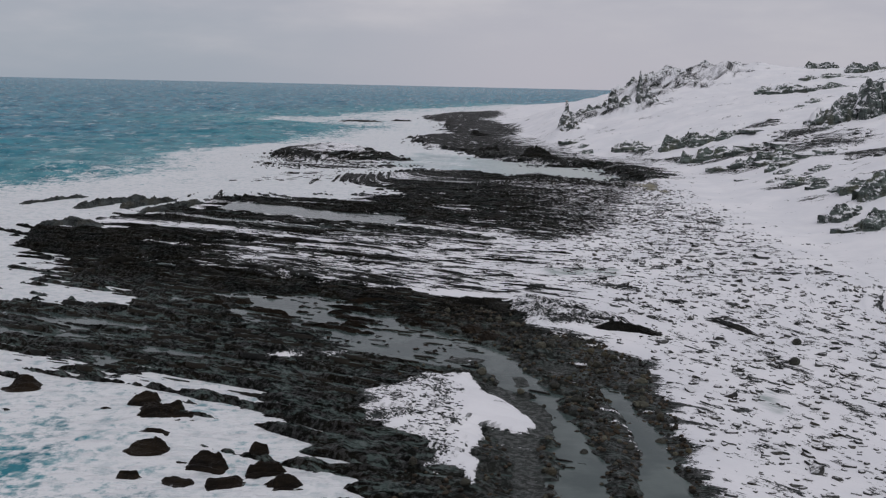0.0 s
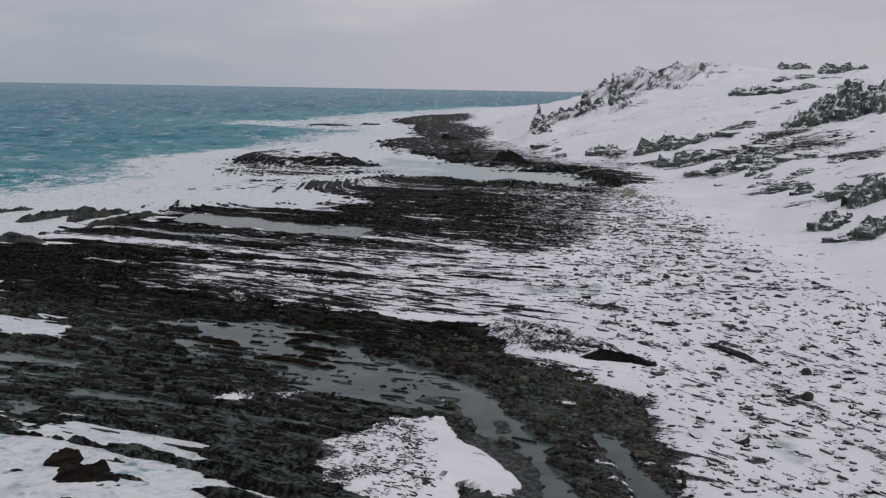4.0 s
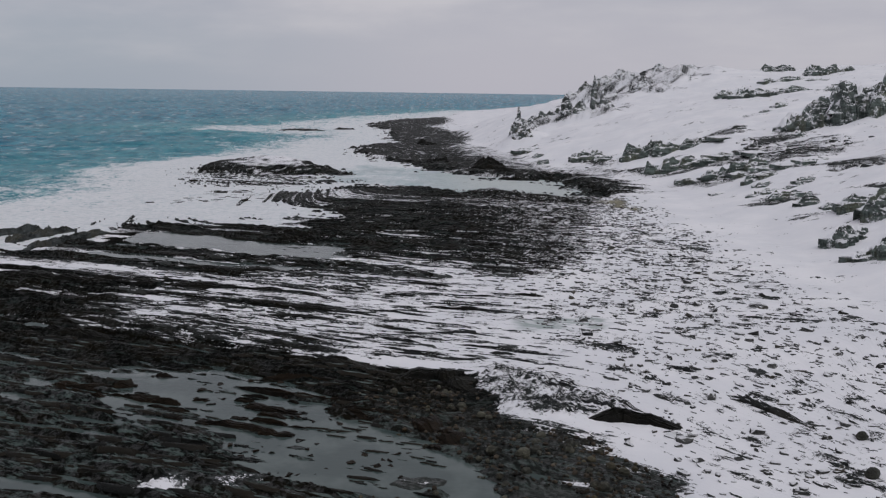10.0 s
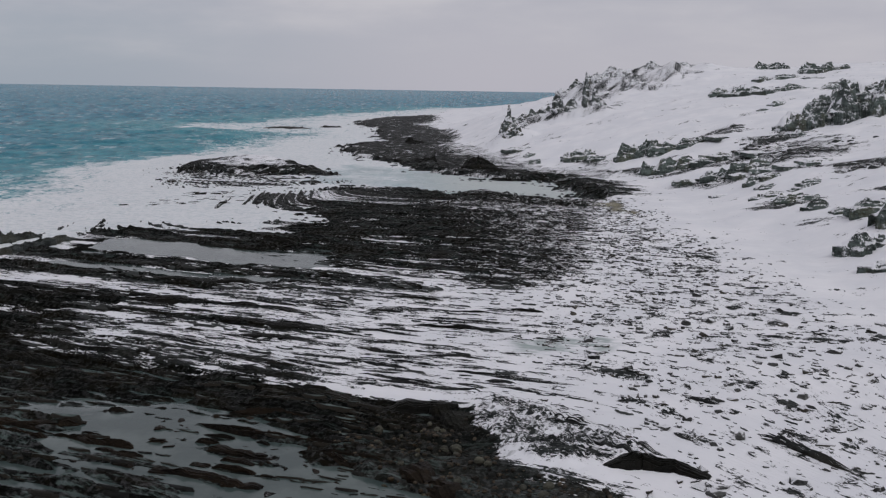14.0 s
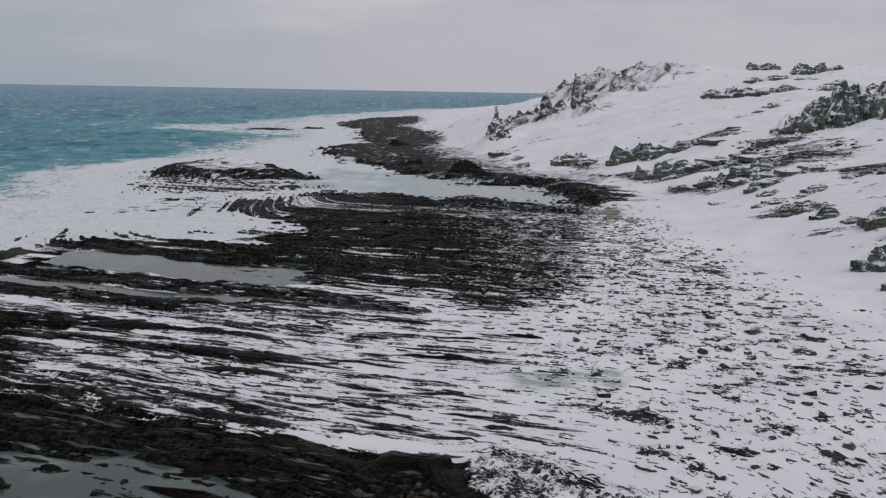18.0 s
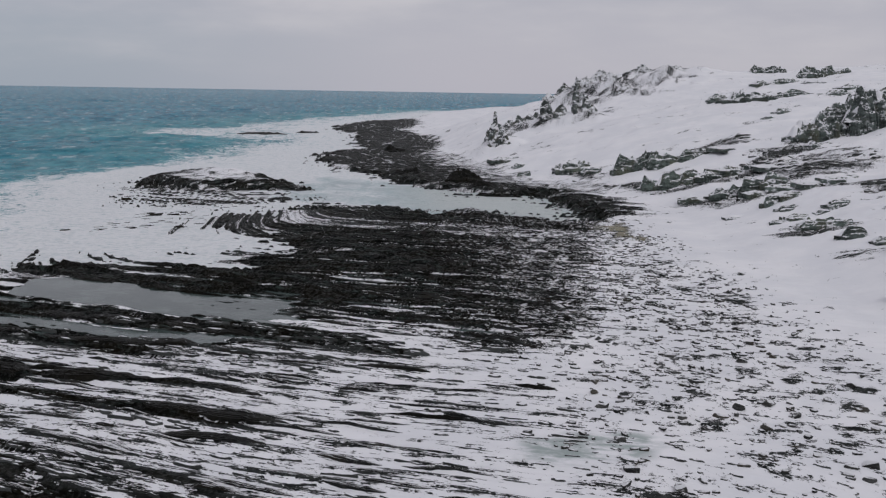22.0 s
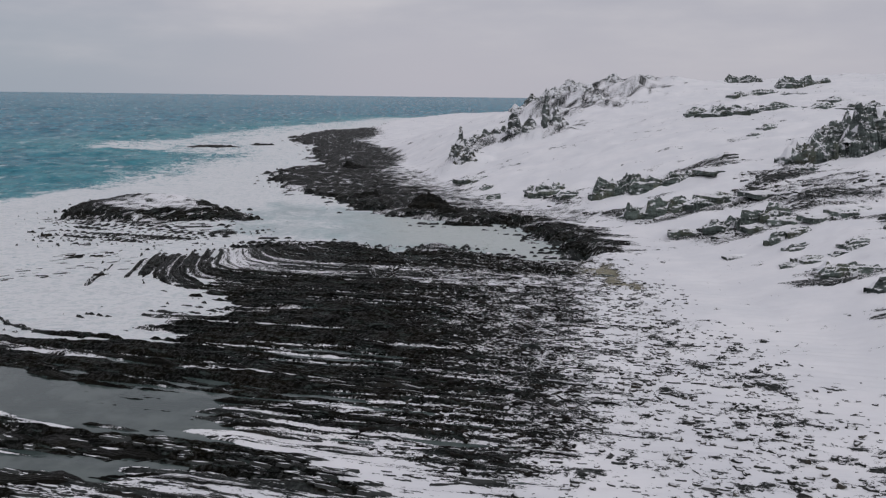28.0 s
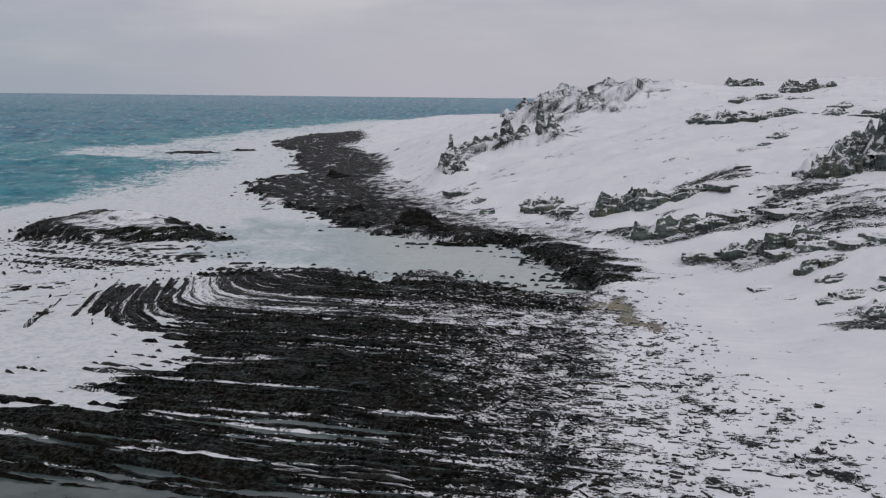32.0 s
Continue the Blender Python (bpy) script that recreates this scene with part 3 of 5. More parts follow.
    behind = np.minimum(np.minimum(ac - 51.3, 61 - ac), np.minimum(0.35 * (-5 - x), x + 42)) + 0.9 * fbm(al / 6, ac / 0.9, 41, 3)
    strip = np.minimum(np.minimum(ac - 66.6, 69.2 - ac), np.minimum(0.35 * (-9 - x), x + 36)) + 0.5 * fbm(al / 6, ac / 0.9, 45, 3)
    pool = np.maximum(pool, np.maximum(behind, strip))
    bars = np.max([inside(x, y, outline) for outline in GRAVEL_BARS], 0) + 0.15 * fbm(x / 0.7, y / 0.7, 46, 3)
    bars = smooth(-0.1, 0.35, bars) * smooth(0.2, -0.1, isle_snow)
    calm = smooth(-0.5, 1.0, pool)
    flat = 0.82 + 0.008 * np.maximum(0, x) + 0.35 * smooth(28, 44, x)
    relief = 0.27 * lay + 0.17 * slab + 0.05 * thin + 0.06 * rub
    relief = relief * (0.45 + 0.75 * smooth(0.2, 0.9, bare)) * smooth(8, -2, toe) * (1 - 0.62 * calm)
    relief = relief * (1 - 0.85 * smooth(7, 10, x) * smooth(80, 74, y))
    z = flat + relief
    low = smooth(-1.1, 1.0, wedge)
    craggy = smooth(0.75, 1.0, bare) * smooth(11, 7, x) * (1 - calm) * smooth(180, 120, y)
    z = z + craggy * (0.12 * np.abs(fbm(al / 2.6, ac / 0.7, 26, 3)) - 0.05 + 0.15 * fbm(al / 3.0, ac / 0.42, 27, 2) + 0.05 * fbm(x / 0.5, y / 0.45, 44, 2))
    z = z + 0.13 * smooth(-1.0, 1.0, wedge) * smooth(0.2, -1.2, pool) * (1 - 1.35 * smooth(-10, -18, x))
    z = z - 0.40 * smooth(-0.6, 0.7, pool) - 0.42 * low
    skerry = smooth(-0.08, 0.38, fbm(al / 3.0, ac / 0.75, 42, 3) + 0.25 * fbm(x / 0.8, y / 0.8, 43, 2)) * smooth(-0.5, 0.8, pool) * smooth(104, 96, y) * smooth(-1, -5, x)
    z = z + 0.36 * skerry
    level = flat - 0.42 * low - 0.17 + 0.09 * low - 0.02 + 0.04 * smooth(-0.5, 0.5, pool)
    level = level - 0.12 * low * smooth(80, 84, y)
    z = z * (1 - bars) + bars * (level + 0.05 + 0.02 * rub)
    flood = (pool > -1.0) | (low > 0.5) | (inside(x, y, DARK_MASS) > -3)
    z = z + 0.35 * smooth(-0.6, 2.0, isle_snow)
    crinkle = np.abs(fbm(x / 0.6, y / 0.5, 29, 3)) + 0.6 * fbm(x / 0.4, y / 0.35, 30, 2)
    z = z + 0.30 * mound + crinkle * (0.20 * mound + 0.13 * smooth(-0.2, 0.8, isle_snow) * smooth(3.0, 1.2, x) * smooth(60, 58, y))
    drop = smooth(4.0, -3.0, shore)
    crest = smooth(-13, -2, shore) * (0.55 * lay + 0.5 * slab + 0.2 * rub + 0.10)
    awash = smooth(15, 2, shore) * np.maximum(smooth(138, 150, y) * smooth(225, 205, y) * smooth(4, -8, x), 0.7 * smooth(-30, -38, x) * smooth(84, 92, y) * smooth(150, 135, y))
    awash = np.maximum(awash, smooth(-3, 1, reef) * smooth(2, -2, np.maximum(land, isle)))
    z = z - 0.56 * awash - 0.22 * smooth(-3, 1, reef) * smooth(2, -2, np.maximum(land, isle))
    z = z * (1 - drop) + np.maximum(-2.2, -1.24 + (1.8 + 0.5 * smooth(130, 150, y)) * crest).clip(-2.2, 0.22 + 0.10 * slab) * drop + 1.1 * smooth(0, 7, isle) + 1.3 * smooth(9, 1, np.hypot(0.6 * (x + 26), y - 246)) + 0.12 * rub * drop
    # hillside
    d = np.maximum(0, toe + 2.5 * fbm(x / 25, y / 25, 51, 3))
    steep = 0.31 + 0.10 * smooth(300, 350, y)
    rise = steep * d - 0.0004 * np.minimum(d, 130) ** 2
    rise = 30.5 * (1 - np.exp(-(rise / 30.5) ** 1.15 * 1.25)) * (1 - 0.86 * smooth(395, 520, y))
    rise = rise + crags * (3.4 * np.abs(fbm(x / 15, y / 15, 54, 3)) + 0.5 * fbm(x / 5, y / 5, 55, 2)) + 0.35 * belt * streak
    rise = rise + smooth(0, 15, d) * (0.7 * fbm(x / 14, y / 14, 52, 4) + 0.25 * fbm(x / 3.5, y / 3.5, 53, 3))
    arete = np.min([np.hypot(0.8 * (x - px_), y - py_) for px_, py_ in ARETE], 0)
    rise = rise + 2.6 * smooth(9, 0, arete + 2.5 * fbm(x / 5, y / 5, 56, 3))
    rise = rise + 3.5 * smooth(45, 5, np.hypot(x - 106, 1.3 * (y - 368)))
    z = z + rise
    gravel = np.maximum(bars, 0.45 * smooth(-1, 1, wedge) * smooth(-2, 3, x) * smooth(78, 66, y))
    yellow = sand * 0.75
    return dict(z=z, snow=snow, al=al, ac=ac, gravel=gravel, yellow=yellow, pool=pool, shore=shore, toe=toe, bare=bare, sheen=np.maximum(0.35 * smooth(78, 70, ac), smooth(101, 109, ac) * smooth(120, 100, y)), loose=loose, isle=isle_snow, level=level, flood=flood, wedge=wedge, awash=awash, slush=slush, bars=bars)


def sheet(name, x, y, z, mat, keep=None, **fields):
    """One mesh from a grid of points, with named fields on its points."""
    n, m = x.shape
    idx = np.arange(n * m).reshape(n, m)
    quads = np.stack([idx[:-1, :-1], idx[:-1, 1:], idx[1:, 1:], idx[1:, :-1]], -1).reshape(-1, 4)
    co = np.stack([x, y, z], -1).reshape(-1, 3)
    if keep is not None:
        quads = quads[keep.ravel()[quads].any(1)]
        used = np.unique(quads)
        remap = np.zeros(n * m, int)
        remap[used] = np.arange(len(used))
        quads, co = remap[quads], co[used]
        fields = {key: v.reshape(n * m, -1)[used] for key, v in fields.items()}
    me = bpy.data.meshes.new(name)
    me.vertices.add(len(co))
    me.vertices.foreach_set("co", co.astype(np.float32).ravel())
    me.loops.add(quads.size)
    me.loops.foreach_set("vertex_index", quads.astype(np.int32).ravel())
    me.polygons.add(len(quads))
    me.polygons.foreach_set("loop_start", np.arange(0, quads.size, 4, dtype=np.int32))
    me.update(calc_edges=True)
    me.polygons.foreach_set("use_smooth", np.ones(len(quads), bool))
    for key, v in fields.items():
        v = np.asarray(v, np.float32).reshape(len(co), -1)
        if v.shape[1] == 3:
            me.attributes.new(key, "FLOAT_VECTOR", "POINT").data.foreach_set("vector", v.ravel())
        else:
            me.attributes.new(key, "FLOAT", "POINT").data.foreach_set("value", v.ravel())
    me.materials.append(mat)
    return new(name, me)


# ------------------------------------------------------------------ ground and sea
rows = [-400, -250, -150, -100, -70, -50] + [-40 + 0.8 * i for i in range(91)]
yy = 33.0
while yy < 1400:
    rows.append(yy)
    yy += max(0.17, min((yy - 72) * abs(yy - 72) / 27000.0, 14.0)) if yy < 450 else min(14.0, 2.5 + (yy - 450) * 0.03)
rows = np.array(rows)
COLS = 640
u = np.linspace(-1, 1, COLS)
half = np.clip(22 + 0.52 * rows, 36, 330)
mid = np.clip(0.14 * (rows - 60), 0, 45)
gx = mid[:, None] + half[:, None] * u[None, :]
out = np.array([1.3, 2.0, 4.0, 9.0, 22.0])
gx = np.concatenate([gx, (mid + half)[:, None] + half[:, None] * (out - 1)[None, :]], 1)
gy = np.repeat(rows[:, None], gx.shape[1], 1)
P = plan(gx, gy)
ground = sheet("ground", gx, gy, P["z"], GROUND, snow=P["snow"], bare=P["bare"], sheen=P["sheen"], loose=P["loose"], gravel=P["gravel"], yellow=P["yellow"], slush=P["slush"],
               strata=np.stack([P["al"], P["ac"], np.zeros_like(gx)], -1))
tagged(ground, "snow-covered rocky shore and hillside with layered black slate", "ground", kind="structure")

wet = P["flood"] & (P["z"] < P["level"] + 0.04) & (P["shore"] > 4.2) & (P["awash"] < 0.06) & (gy > 30) & (gy < 215)
pools = sheet("tide_pool_water", gx, gy, P["level"], POOL, keep=wet)
tagged(pools, "still grey-green tide pool water between the rock layers", "water", kind="structure")

sr = [-400, -150, -50, 0, 20, 30]
yy = 36.0
while yy < 4900:
    sr.append(yy)
    yy += np.clip((yy - 30) * 0.0085, 0.45, 60)
sr = np.array(sr + [4900.0])
su = np.linspace(-1, 1, 320)
sh = np.clip(40 + 0.75 * sr, 60, 4000)
sx = (-20 + np.clip(0.03 * sr, 0, 200))[:, None] + sh[:, None] * su[None, :]
sy = np.repeat(sr[:, None], sx.shape[1], 1)
sl = np.maximum(np.maximum(inside(sx, sy, LAND), inside(sx, sy, ISLAND)), inside(sx, sy, REEF))
fo = inside(sx, sy, FOAM) + 10 * fbm(sx / 26, sy / 40, 71, 5, 0.6) * smooth(60, 160, sy)
foam = smooth(-42, 8, fo) ** 1.6 * (1.05 - 0.20 * smooth(70, 55, sy) - 0.22 * smooth(290, 400, sy)) - 0.25 * smooth(-6, -30, sl)
chan = inside(sx, sy, [(-14, 214), (4, 207), (13, 196), (19.7, 201), (26, 193), (30, 184), (37, 181), (40, 186), (38, 207), (37, 224), (28, 226), (8, 247), (-6, 262), (-14, 240)])
milk = smooth(-5, 4, chan) * (0.45 + 0.55 * smooth(2, 20, sx))
foam = foam - 0.30 * milk - 0.20 * smooth(8, -4, np.hypot(sx + 20, sy - 45) - 10) - 0.25 * smooth(5, -5, np.hypot(sx + 27, sy - 44) - 6)
shoal = smooth(-150, 0, fo) * 0.62
swell = 1.1 * fbm(sx / 60 + 0.2 * sy / 60, sy / 22, 81, 3) + 0.55 * fbm(sx / 11, sy / 5, 82, 3)
sz = swell * smooth(6, 60, -sl) + 0.12 * fbm(sx / 4, sy / 3, 83, 3) * smooth(-3, 3, -sl)
sz = sz * smooth(3500, 900, sy) + 0.05
sea = sheet("sea", sx, sy, sz, SEA, foam=foam, shoal=shoal, milk=milk)
tagged(sea, "teal winter sea with white surf along the rocks", "sea", kind="structure")


# ------------------------------------------------------------------ rock builders
def hash3(ix, iy, iz, seed):
    return hash2(ix + 57 * iz, iy + 131 * iz, seed)


def noise3(p, seed=0):
    i = np.floor(p)
    f = p - i
    f = f * f * (3 - 2 * f)
    total = 0.0
    for dx in (0, 1):
        for dy in (0, 1):
            for dz in (0, 1):
                wgt = (f[:, 0] if dx else 1 - f[:, 0]) * (f[:, 1] if dy else 1 - f[:, 1]) * (f[:, 2] if dz else 1 - f[:, 2])
                total = total + wgt * hash3(i[:, 0] + dx, i[:, 1] + dy, i[:, 2] + dz, seed)
    return 2 * total - 1


def rough3(p, seed=0, octaves=4):
    return sum(noise3(p * 2.1 ** o, seed + o) * 0.55 ** o for o in range(octaves))


def solid(name, co, faces, mat, smoothed=False):
    me = bpy.data.meshes.new(name)
    me.from_pydata(np.asarray(co).tolist(), [], faces)
    me.polygons.foreach_set("use_smooth", np.full(len(me.polygons), smoothed))
    me.materials.append(mat)
    me.update()
    return me


def ground_z(x, y):
    return plan(np.atleast_1d(np.asarray(x, float)), np.atleast_1d(np.asarray(y, float)))["z"]


def islands(co, quads, most=4, least=14):
    """The largest connected patches of a set of quads, each as points and faces."""
    near = collections.defaultdict(list)
    for i, q in enumerate(quads):
        for v in q:
            near[int(v)].append(i)
    left, found = set(range(len(quads))), []
    while left:
        todo, patch = [left.pop()], []
        while todo:
            i = todo.pop()
            patch.append(i)
            for v in quads[i]:
                for j in near[int(v)]:
                    if j in left:
                        left.remove(j)
                        todo.append(j)
        if len(patch) >= least:
            found.append(sorted(patch))
    found.sort(key=len, reverse=True)
    made = []
    for patch in found[:most]:
        used, inv = np.unique(quads[patch], return_inverse=True)
        made.append((co[used], inv.reshape(-1, 4).tolist()))
    return made


def spun(p, seed):
    a = radians((seed * 37) % 40 - 20)
    p[:, :2] = p[:, :2] @ np.array([[math.cos(a), math.sin(a)], [-math.sin(a), math.cos(a)]])
    return p


def spire(name, x, y, wide, high, seed, mat):
    """A leaning blade of rock with smaller shards about its foot."""
    r = np.random.default_rng(seed)
    co, faces, base = [], [], 0
    rings, segs = 16, 14
    for shard in range(5):
        tall = high * ((1.3 if high > 4.5 else 0.85) if shard == 0 else r.uniform(0.3, 0.6))
        w, d = wide * (1.0 if shard == 0 else r.uniform(0.6, 1.0)) * (1.0 if high > 4.5 else 1.35), wide * r.uniform(0.6, 0.9)
        ox, oy = (0, 0) if shard == 0 else (wide * r.uniform(-0.3, 0.8), wide * r.uniform(-0.3, 0.5))
        corner = np.sort(r.uniform(0, 2 * np.pi, 6))
        v = np.linspace(0, 1, rings)[:, None] * np.ones((1, segs))
        an = np.linspace(0, 2 * np.pi, segs, endpoint=False)[None, :] * np.ones((rings, 1))
        facet = np.cos(np.min(np.abs((an[..., None] - corner + np.pi) % (2 * np.pi) - np.pi), -1)) * 0.25 + 0.8
        rad = (1 - 0.86 * v ** 1.7) * facet
        p = np.stack([np.cos(an) * rad * w / 2, np.sin(an) * rad * d / 2, v * tall * 1.3 - 0.3 * tall], -1).reshape(-1, 3)
        size = 1 + 0.30 * rough3(p / wide * np.array([2.6, 2.6, 1.3]) + seed + 3.1 * shard, seed + shard, 4)
        p[:, 0], p[:, 1] = p[:, 0] * size, p[:, 1] * size
        p[:, 2] *= 1 - 0.4 * np.clip(p[:, 0] / w + 0.15 + 0.5 * noise3(p / wide * 3 + seed, seed + 7), 0, 1)
        p[:, 0] += np.maximum(p[:, 2], 0) * (-0.12 + 0.1 * r.uniform(-1, 1)) + ox
        p[:, 1] += oy
        idx = np.arange(rings * segs).reshape(rings, segs) + base
        nxt = np.roll(idx, -1, 1)
        faces += np.stack([idx[:-1], nxt[:-1], nxt[1:], idx[1:]], -1).reshape(-1, 4).tolist() + [idx[-1].tolist()]
        co.append(p)
        base += rings * segs
    ob = new(name, solid(name, np.concatenate(co), faces, mat))
    ob.location = (x, y + 0.2 * wide, float(ground_z(x, y)[0]) - 0.3)
    return ob


def crag(name, x, y, wide, high, seed, mat, low=0.0, capped=False):
    """Layered rock that breaks out of the slope: a ragged face in tilted beds, and a top that runs back into the hill."""
    wide = wide * 1.35
    deep = wide * 0.8
    n, m = (84, 56) if wide > 5 else (60, 44)
    u, v = np.meshgrid(np.linspace(-1.2, 1.2, n), np.linspace(-1.2, 1.2, m), indexing="ij")
    wx, wy = u * wide / 2, v * deep / 2
    env = smooth(1.15, 0.55, np.abs(u) + 0.22 * fbm(u * 2.2 + seed, v * 1.1, seed + 2, 3))
    crest = env * (0.72 + 0.34 * fbm(wx / 2.6 + seed, wy / 6, seed + 3, 3) + 0.10 * hash2(np.floor(wx / 0.9 + 0.3 * wy), np.floor(wx * 0), seed))
    if not capped:
        crest = crest * smooth(1.05, 0.55, np.hypot(u, v) + 0.28 * fbm(u * 1.8 + seed, v * 1.8, seed + 42, 4))
    q = 0.0
    for j, share in enumerate((0.42, 0.33, 0.25)):
        face = -0.55 + 0.34 * j + 0.30 * fbm(wx / 2.4 + 9 * j, wx * 0 + seed, seed + 10 + j, 4) + 0.09 * fbm(wx / 0.5, wx * 0 + j, seed + 20 + j, 2) + 0.22 * (1 - env)
        q = q + share * smooth(face, face + 0.11, v)
    h = q * crest * smooth(1.15, 0.2, v) * high
    tilt = (wy * 0.3 + wx * 0.22)
    h = h + q * env * min(0.10 * high, 0.16) * fbm(wx / 1.8, (h * 2.2 + tilt) / 0.5, seed + 6, 3)
    if not capped:
        h = h * (1 + 0.45 * fbm(wx / 1.1, wy / 0.5 + seed, seed + 41, 4))
    body_in = (q * crest > 0.03) & (v < 1.12)
    h = np.where(body_in, h - 0.04, -0.5 - 0.3 * high)
    p = np.stack([wx, wy + h * 0.10, h], -1).reshape(-1, 3)
    idx = np.arange(n * m).reshape(n, m)
    quads = np.stack([idx[:-1, :-1], idx[1:, :-1], idx[1:, 1:], idx[:-1, 1:]], -1).reshape(-1, 4)
    faces = quads[body_in.ravel()[quads].any(1)]
    used, inv = np.unique(faces, return_inverse=True)
    body = solid("rock_mass" if capped else name, spun(p[used], seed), inv.reshape(-1, 4).tolist(), mat)
    if not capped:
        ob = new(name, body)
    else:
        ob = new(name)
        new("rock_mass", body).parent = ob
        over = v - (0.28 + 0.30 * fbm(wx / 2.2 + seed, wx * 0 + 4.4, seed + 31, 4) + 0.20 * fbm(wx / 1.2, wy / 0.7, seed + 32, 3))
        lie = smooth(0.0, 0.25, over) * 0.16 - 0.03
        cap = np.stack([wx, wy + h * 0.10, np.maximum(h, -0.3) + lie], -1).reshape(-1, 3)
        flat = (over > 0) & body_in
        for pts, cfaces in islands(cap, quads[flat.ravel()[quads].all(1)], 3):
            top_ = new("snow_cap", solid("snow_cap", spun(pts, seed), cfaces, SNOW, True))
            top_.parent = ob
            tagged(top_, "white snow lying on its flat top")
    ob.location = (x, y + deep * 0.3, float(ground_z(x, y)[0]) + low)
    return ob


def ledge(name, pts, wide, high, seed, mat, ragged=1.0):
    """A long low ridge of upturned slate along a line in plan."""
    pts = np.array(pts, float)
    seg = np.hypot(*np.diff(pts, axis=0).T)
    run = np.concatenate([[0], np.cumsum(seg)])
    n = max(10, int(run[-1] / 0.22))
    t = np.linspace(0, run[-1], n)
    cx, cy = np.interp(t, run, pts[:, 0]), np.interp(t, run, pts[:, 1])
    cy = cy + 0.35 * ragged * fbm(t / 3.0, t * 0 + seed, seed, 3)
    dx, dy = np.gradient(cx), np.gradient(cy)
    ln = np.hypot(dx, dy)
    nx, ny = -dy / ln, dx / ln
    gz = np.maximum(ground_z(cx, cy), -0.12)
    taper = np.minimum(1, np.minimum(t, run[-1] - t) / min(2.0, run[-1] * 0.3) + 0.05)
    top = taper * high * (0.8 + 0.35 * ragged * fbm(t / 2.2, t * 0 + 3.3, seed + 1, 3) + 0.12 * fbm(t / 0.5, t * 0 + 1.3, seed + 4, 2))
    half = taper ** 0.5 * wide / 2 * (0.85 + 0.4 * ragged * fbm(t / 2.0, t * 0 + 7.7, seed + 2, 4) + 0.14 * fbm(t / 0.4, t * 0 + 2.2, seed + 3, 2))
    block = 0.95 - 0.15 * ragged + 0.3 * ragged * hash2(np.floor(t / 0.9 + 0.4 * fbm(t, t * 0, seed, 2)), t * 0 + seed, seed + 7)
    top, half = top * block, half * (0.7 + 0.4 * block)
    plates = 6
    rows_ = [np.stack([cx - nx * half * 1.12, cy - ny * half * 1.12, gz - 0.3], -1)]
    for j in range(plates):
        u0, u1 = -1 + 2 * j / plates, -1 + 2 * (j + 1) / plates
        rise = 1.0 - 0.75 * ((j - 1.2) / (plates - 1.2)) ** 2 if j > 1 else 0.75 + 0.2 * j
        cell = np.floor(t / (0.5 + 0.8 * wide *  hash2(np.array([j]), np.array([seed]), 3)[0]) + 0.6 * fbm(t / 1.5, t * 0 + j, seed + j, 2))
        own = rise * (0.72 + 0.5 * ragged * (hash2(cell, t * 0 + j, seed + 9) - 0.35)) + 0.16 * ragged * fbm(t / 0.5, t * 0 + j * 5.1, seed + 5 + j, 2)
        jit = 0.14 * ragged * fbm(t / 0.7, t * 0 + j * 3.7, seed + 15 + j, 2)
        for u_, drop_ in ((u0 + 0.03, 0.0), (u1 - 0.03, 0.10)):
            o = half * (u_ + jit)
            rows_.append(np.stack([cx + nx * o, cy + ny * o, gz + np.maximum(top * (own - drop_), -0.2)], -1))
    rows_.append(np.stack([cx + nx * half * 1.12, cy + ny * half * 1.12, gz - 0.3], -1))
    co = np.stack(rows_, 1).reshape(-1, 3)
    m = len(rows_)
    idx = np.arange(n * m).reshape(n, m)
    faces = np.stack([idx[:-1, :-1], idx[1:, :-1], idx[1:, 1:], idx[:-1, 1:]], -1).reshape(-1, 4).tolist()
    faces += [idx[0].tolist(), idx[-1][::-1].tolist()]
    base = co.mean(0)
    ob = new(name, solid(name, co - base, faces, mat))
    ob.location = base
    return ob


def pebble(seed, sub, flat, angular):
    """A template stone about one metre across: points and faces."""
    bm = bmesh.new()
    if angular > 0.3:
        r = np.random.default_rng(seed + 100)
        for c in r.uniform(-0.5, 0.5, (12 if sub == 1 else 20, 3)):
            c = c / max(np.abs(c).max(), 0.3) * 0.5 * r.uniform(0.75, 1)
            bm.verts.new((c[0], c[1] * 0.75, c[2] * flat))
        bmesh.ops.convex_hull(bm, input=bm.verts)
        bmesh.ops.delete(bm, geom=[v for v in bm.verts if not v.link_faces], context="VERTS")
        bmesh.ops.triangulate(bm, faces=bm.faces)
    else:
        bmesh.ops.create_icosphere(bm, subdivisions=sub, radius=0.5)
    bm.verts.ensure_lookup_table()
    bm.verts.index_update()
    p = np.array([v.co for v in bm.verts])
    f = [[v.index for v in face.verts] for face in bm.faces]
    bm.free()
    if angular <= 0.3:
        p = p * (1 + angular * rough3(p * 2.3 + seed * 7.1, seed, 3))[:, None] * np.array([1.0, 0.75, flat])
    return p, f


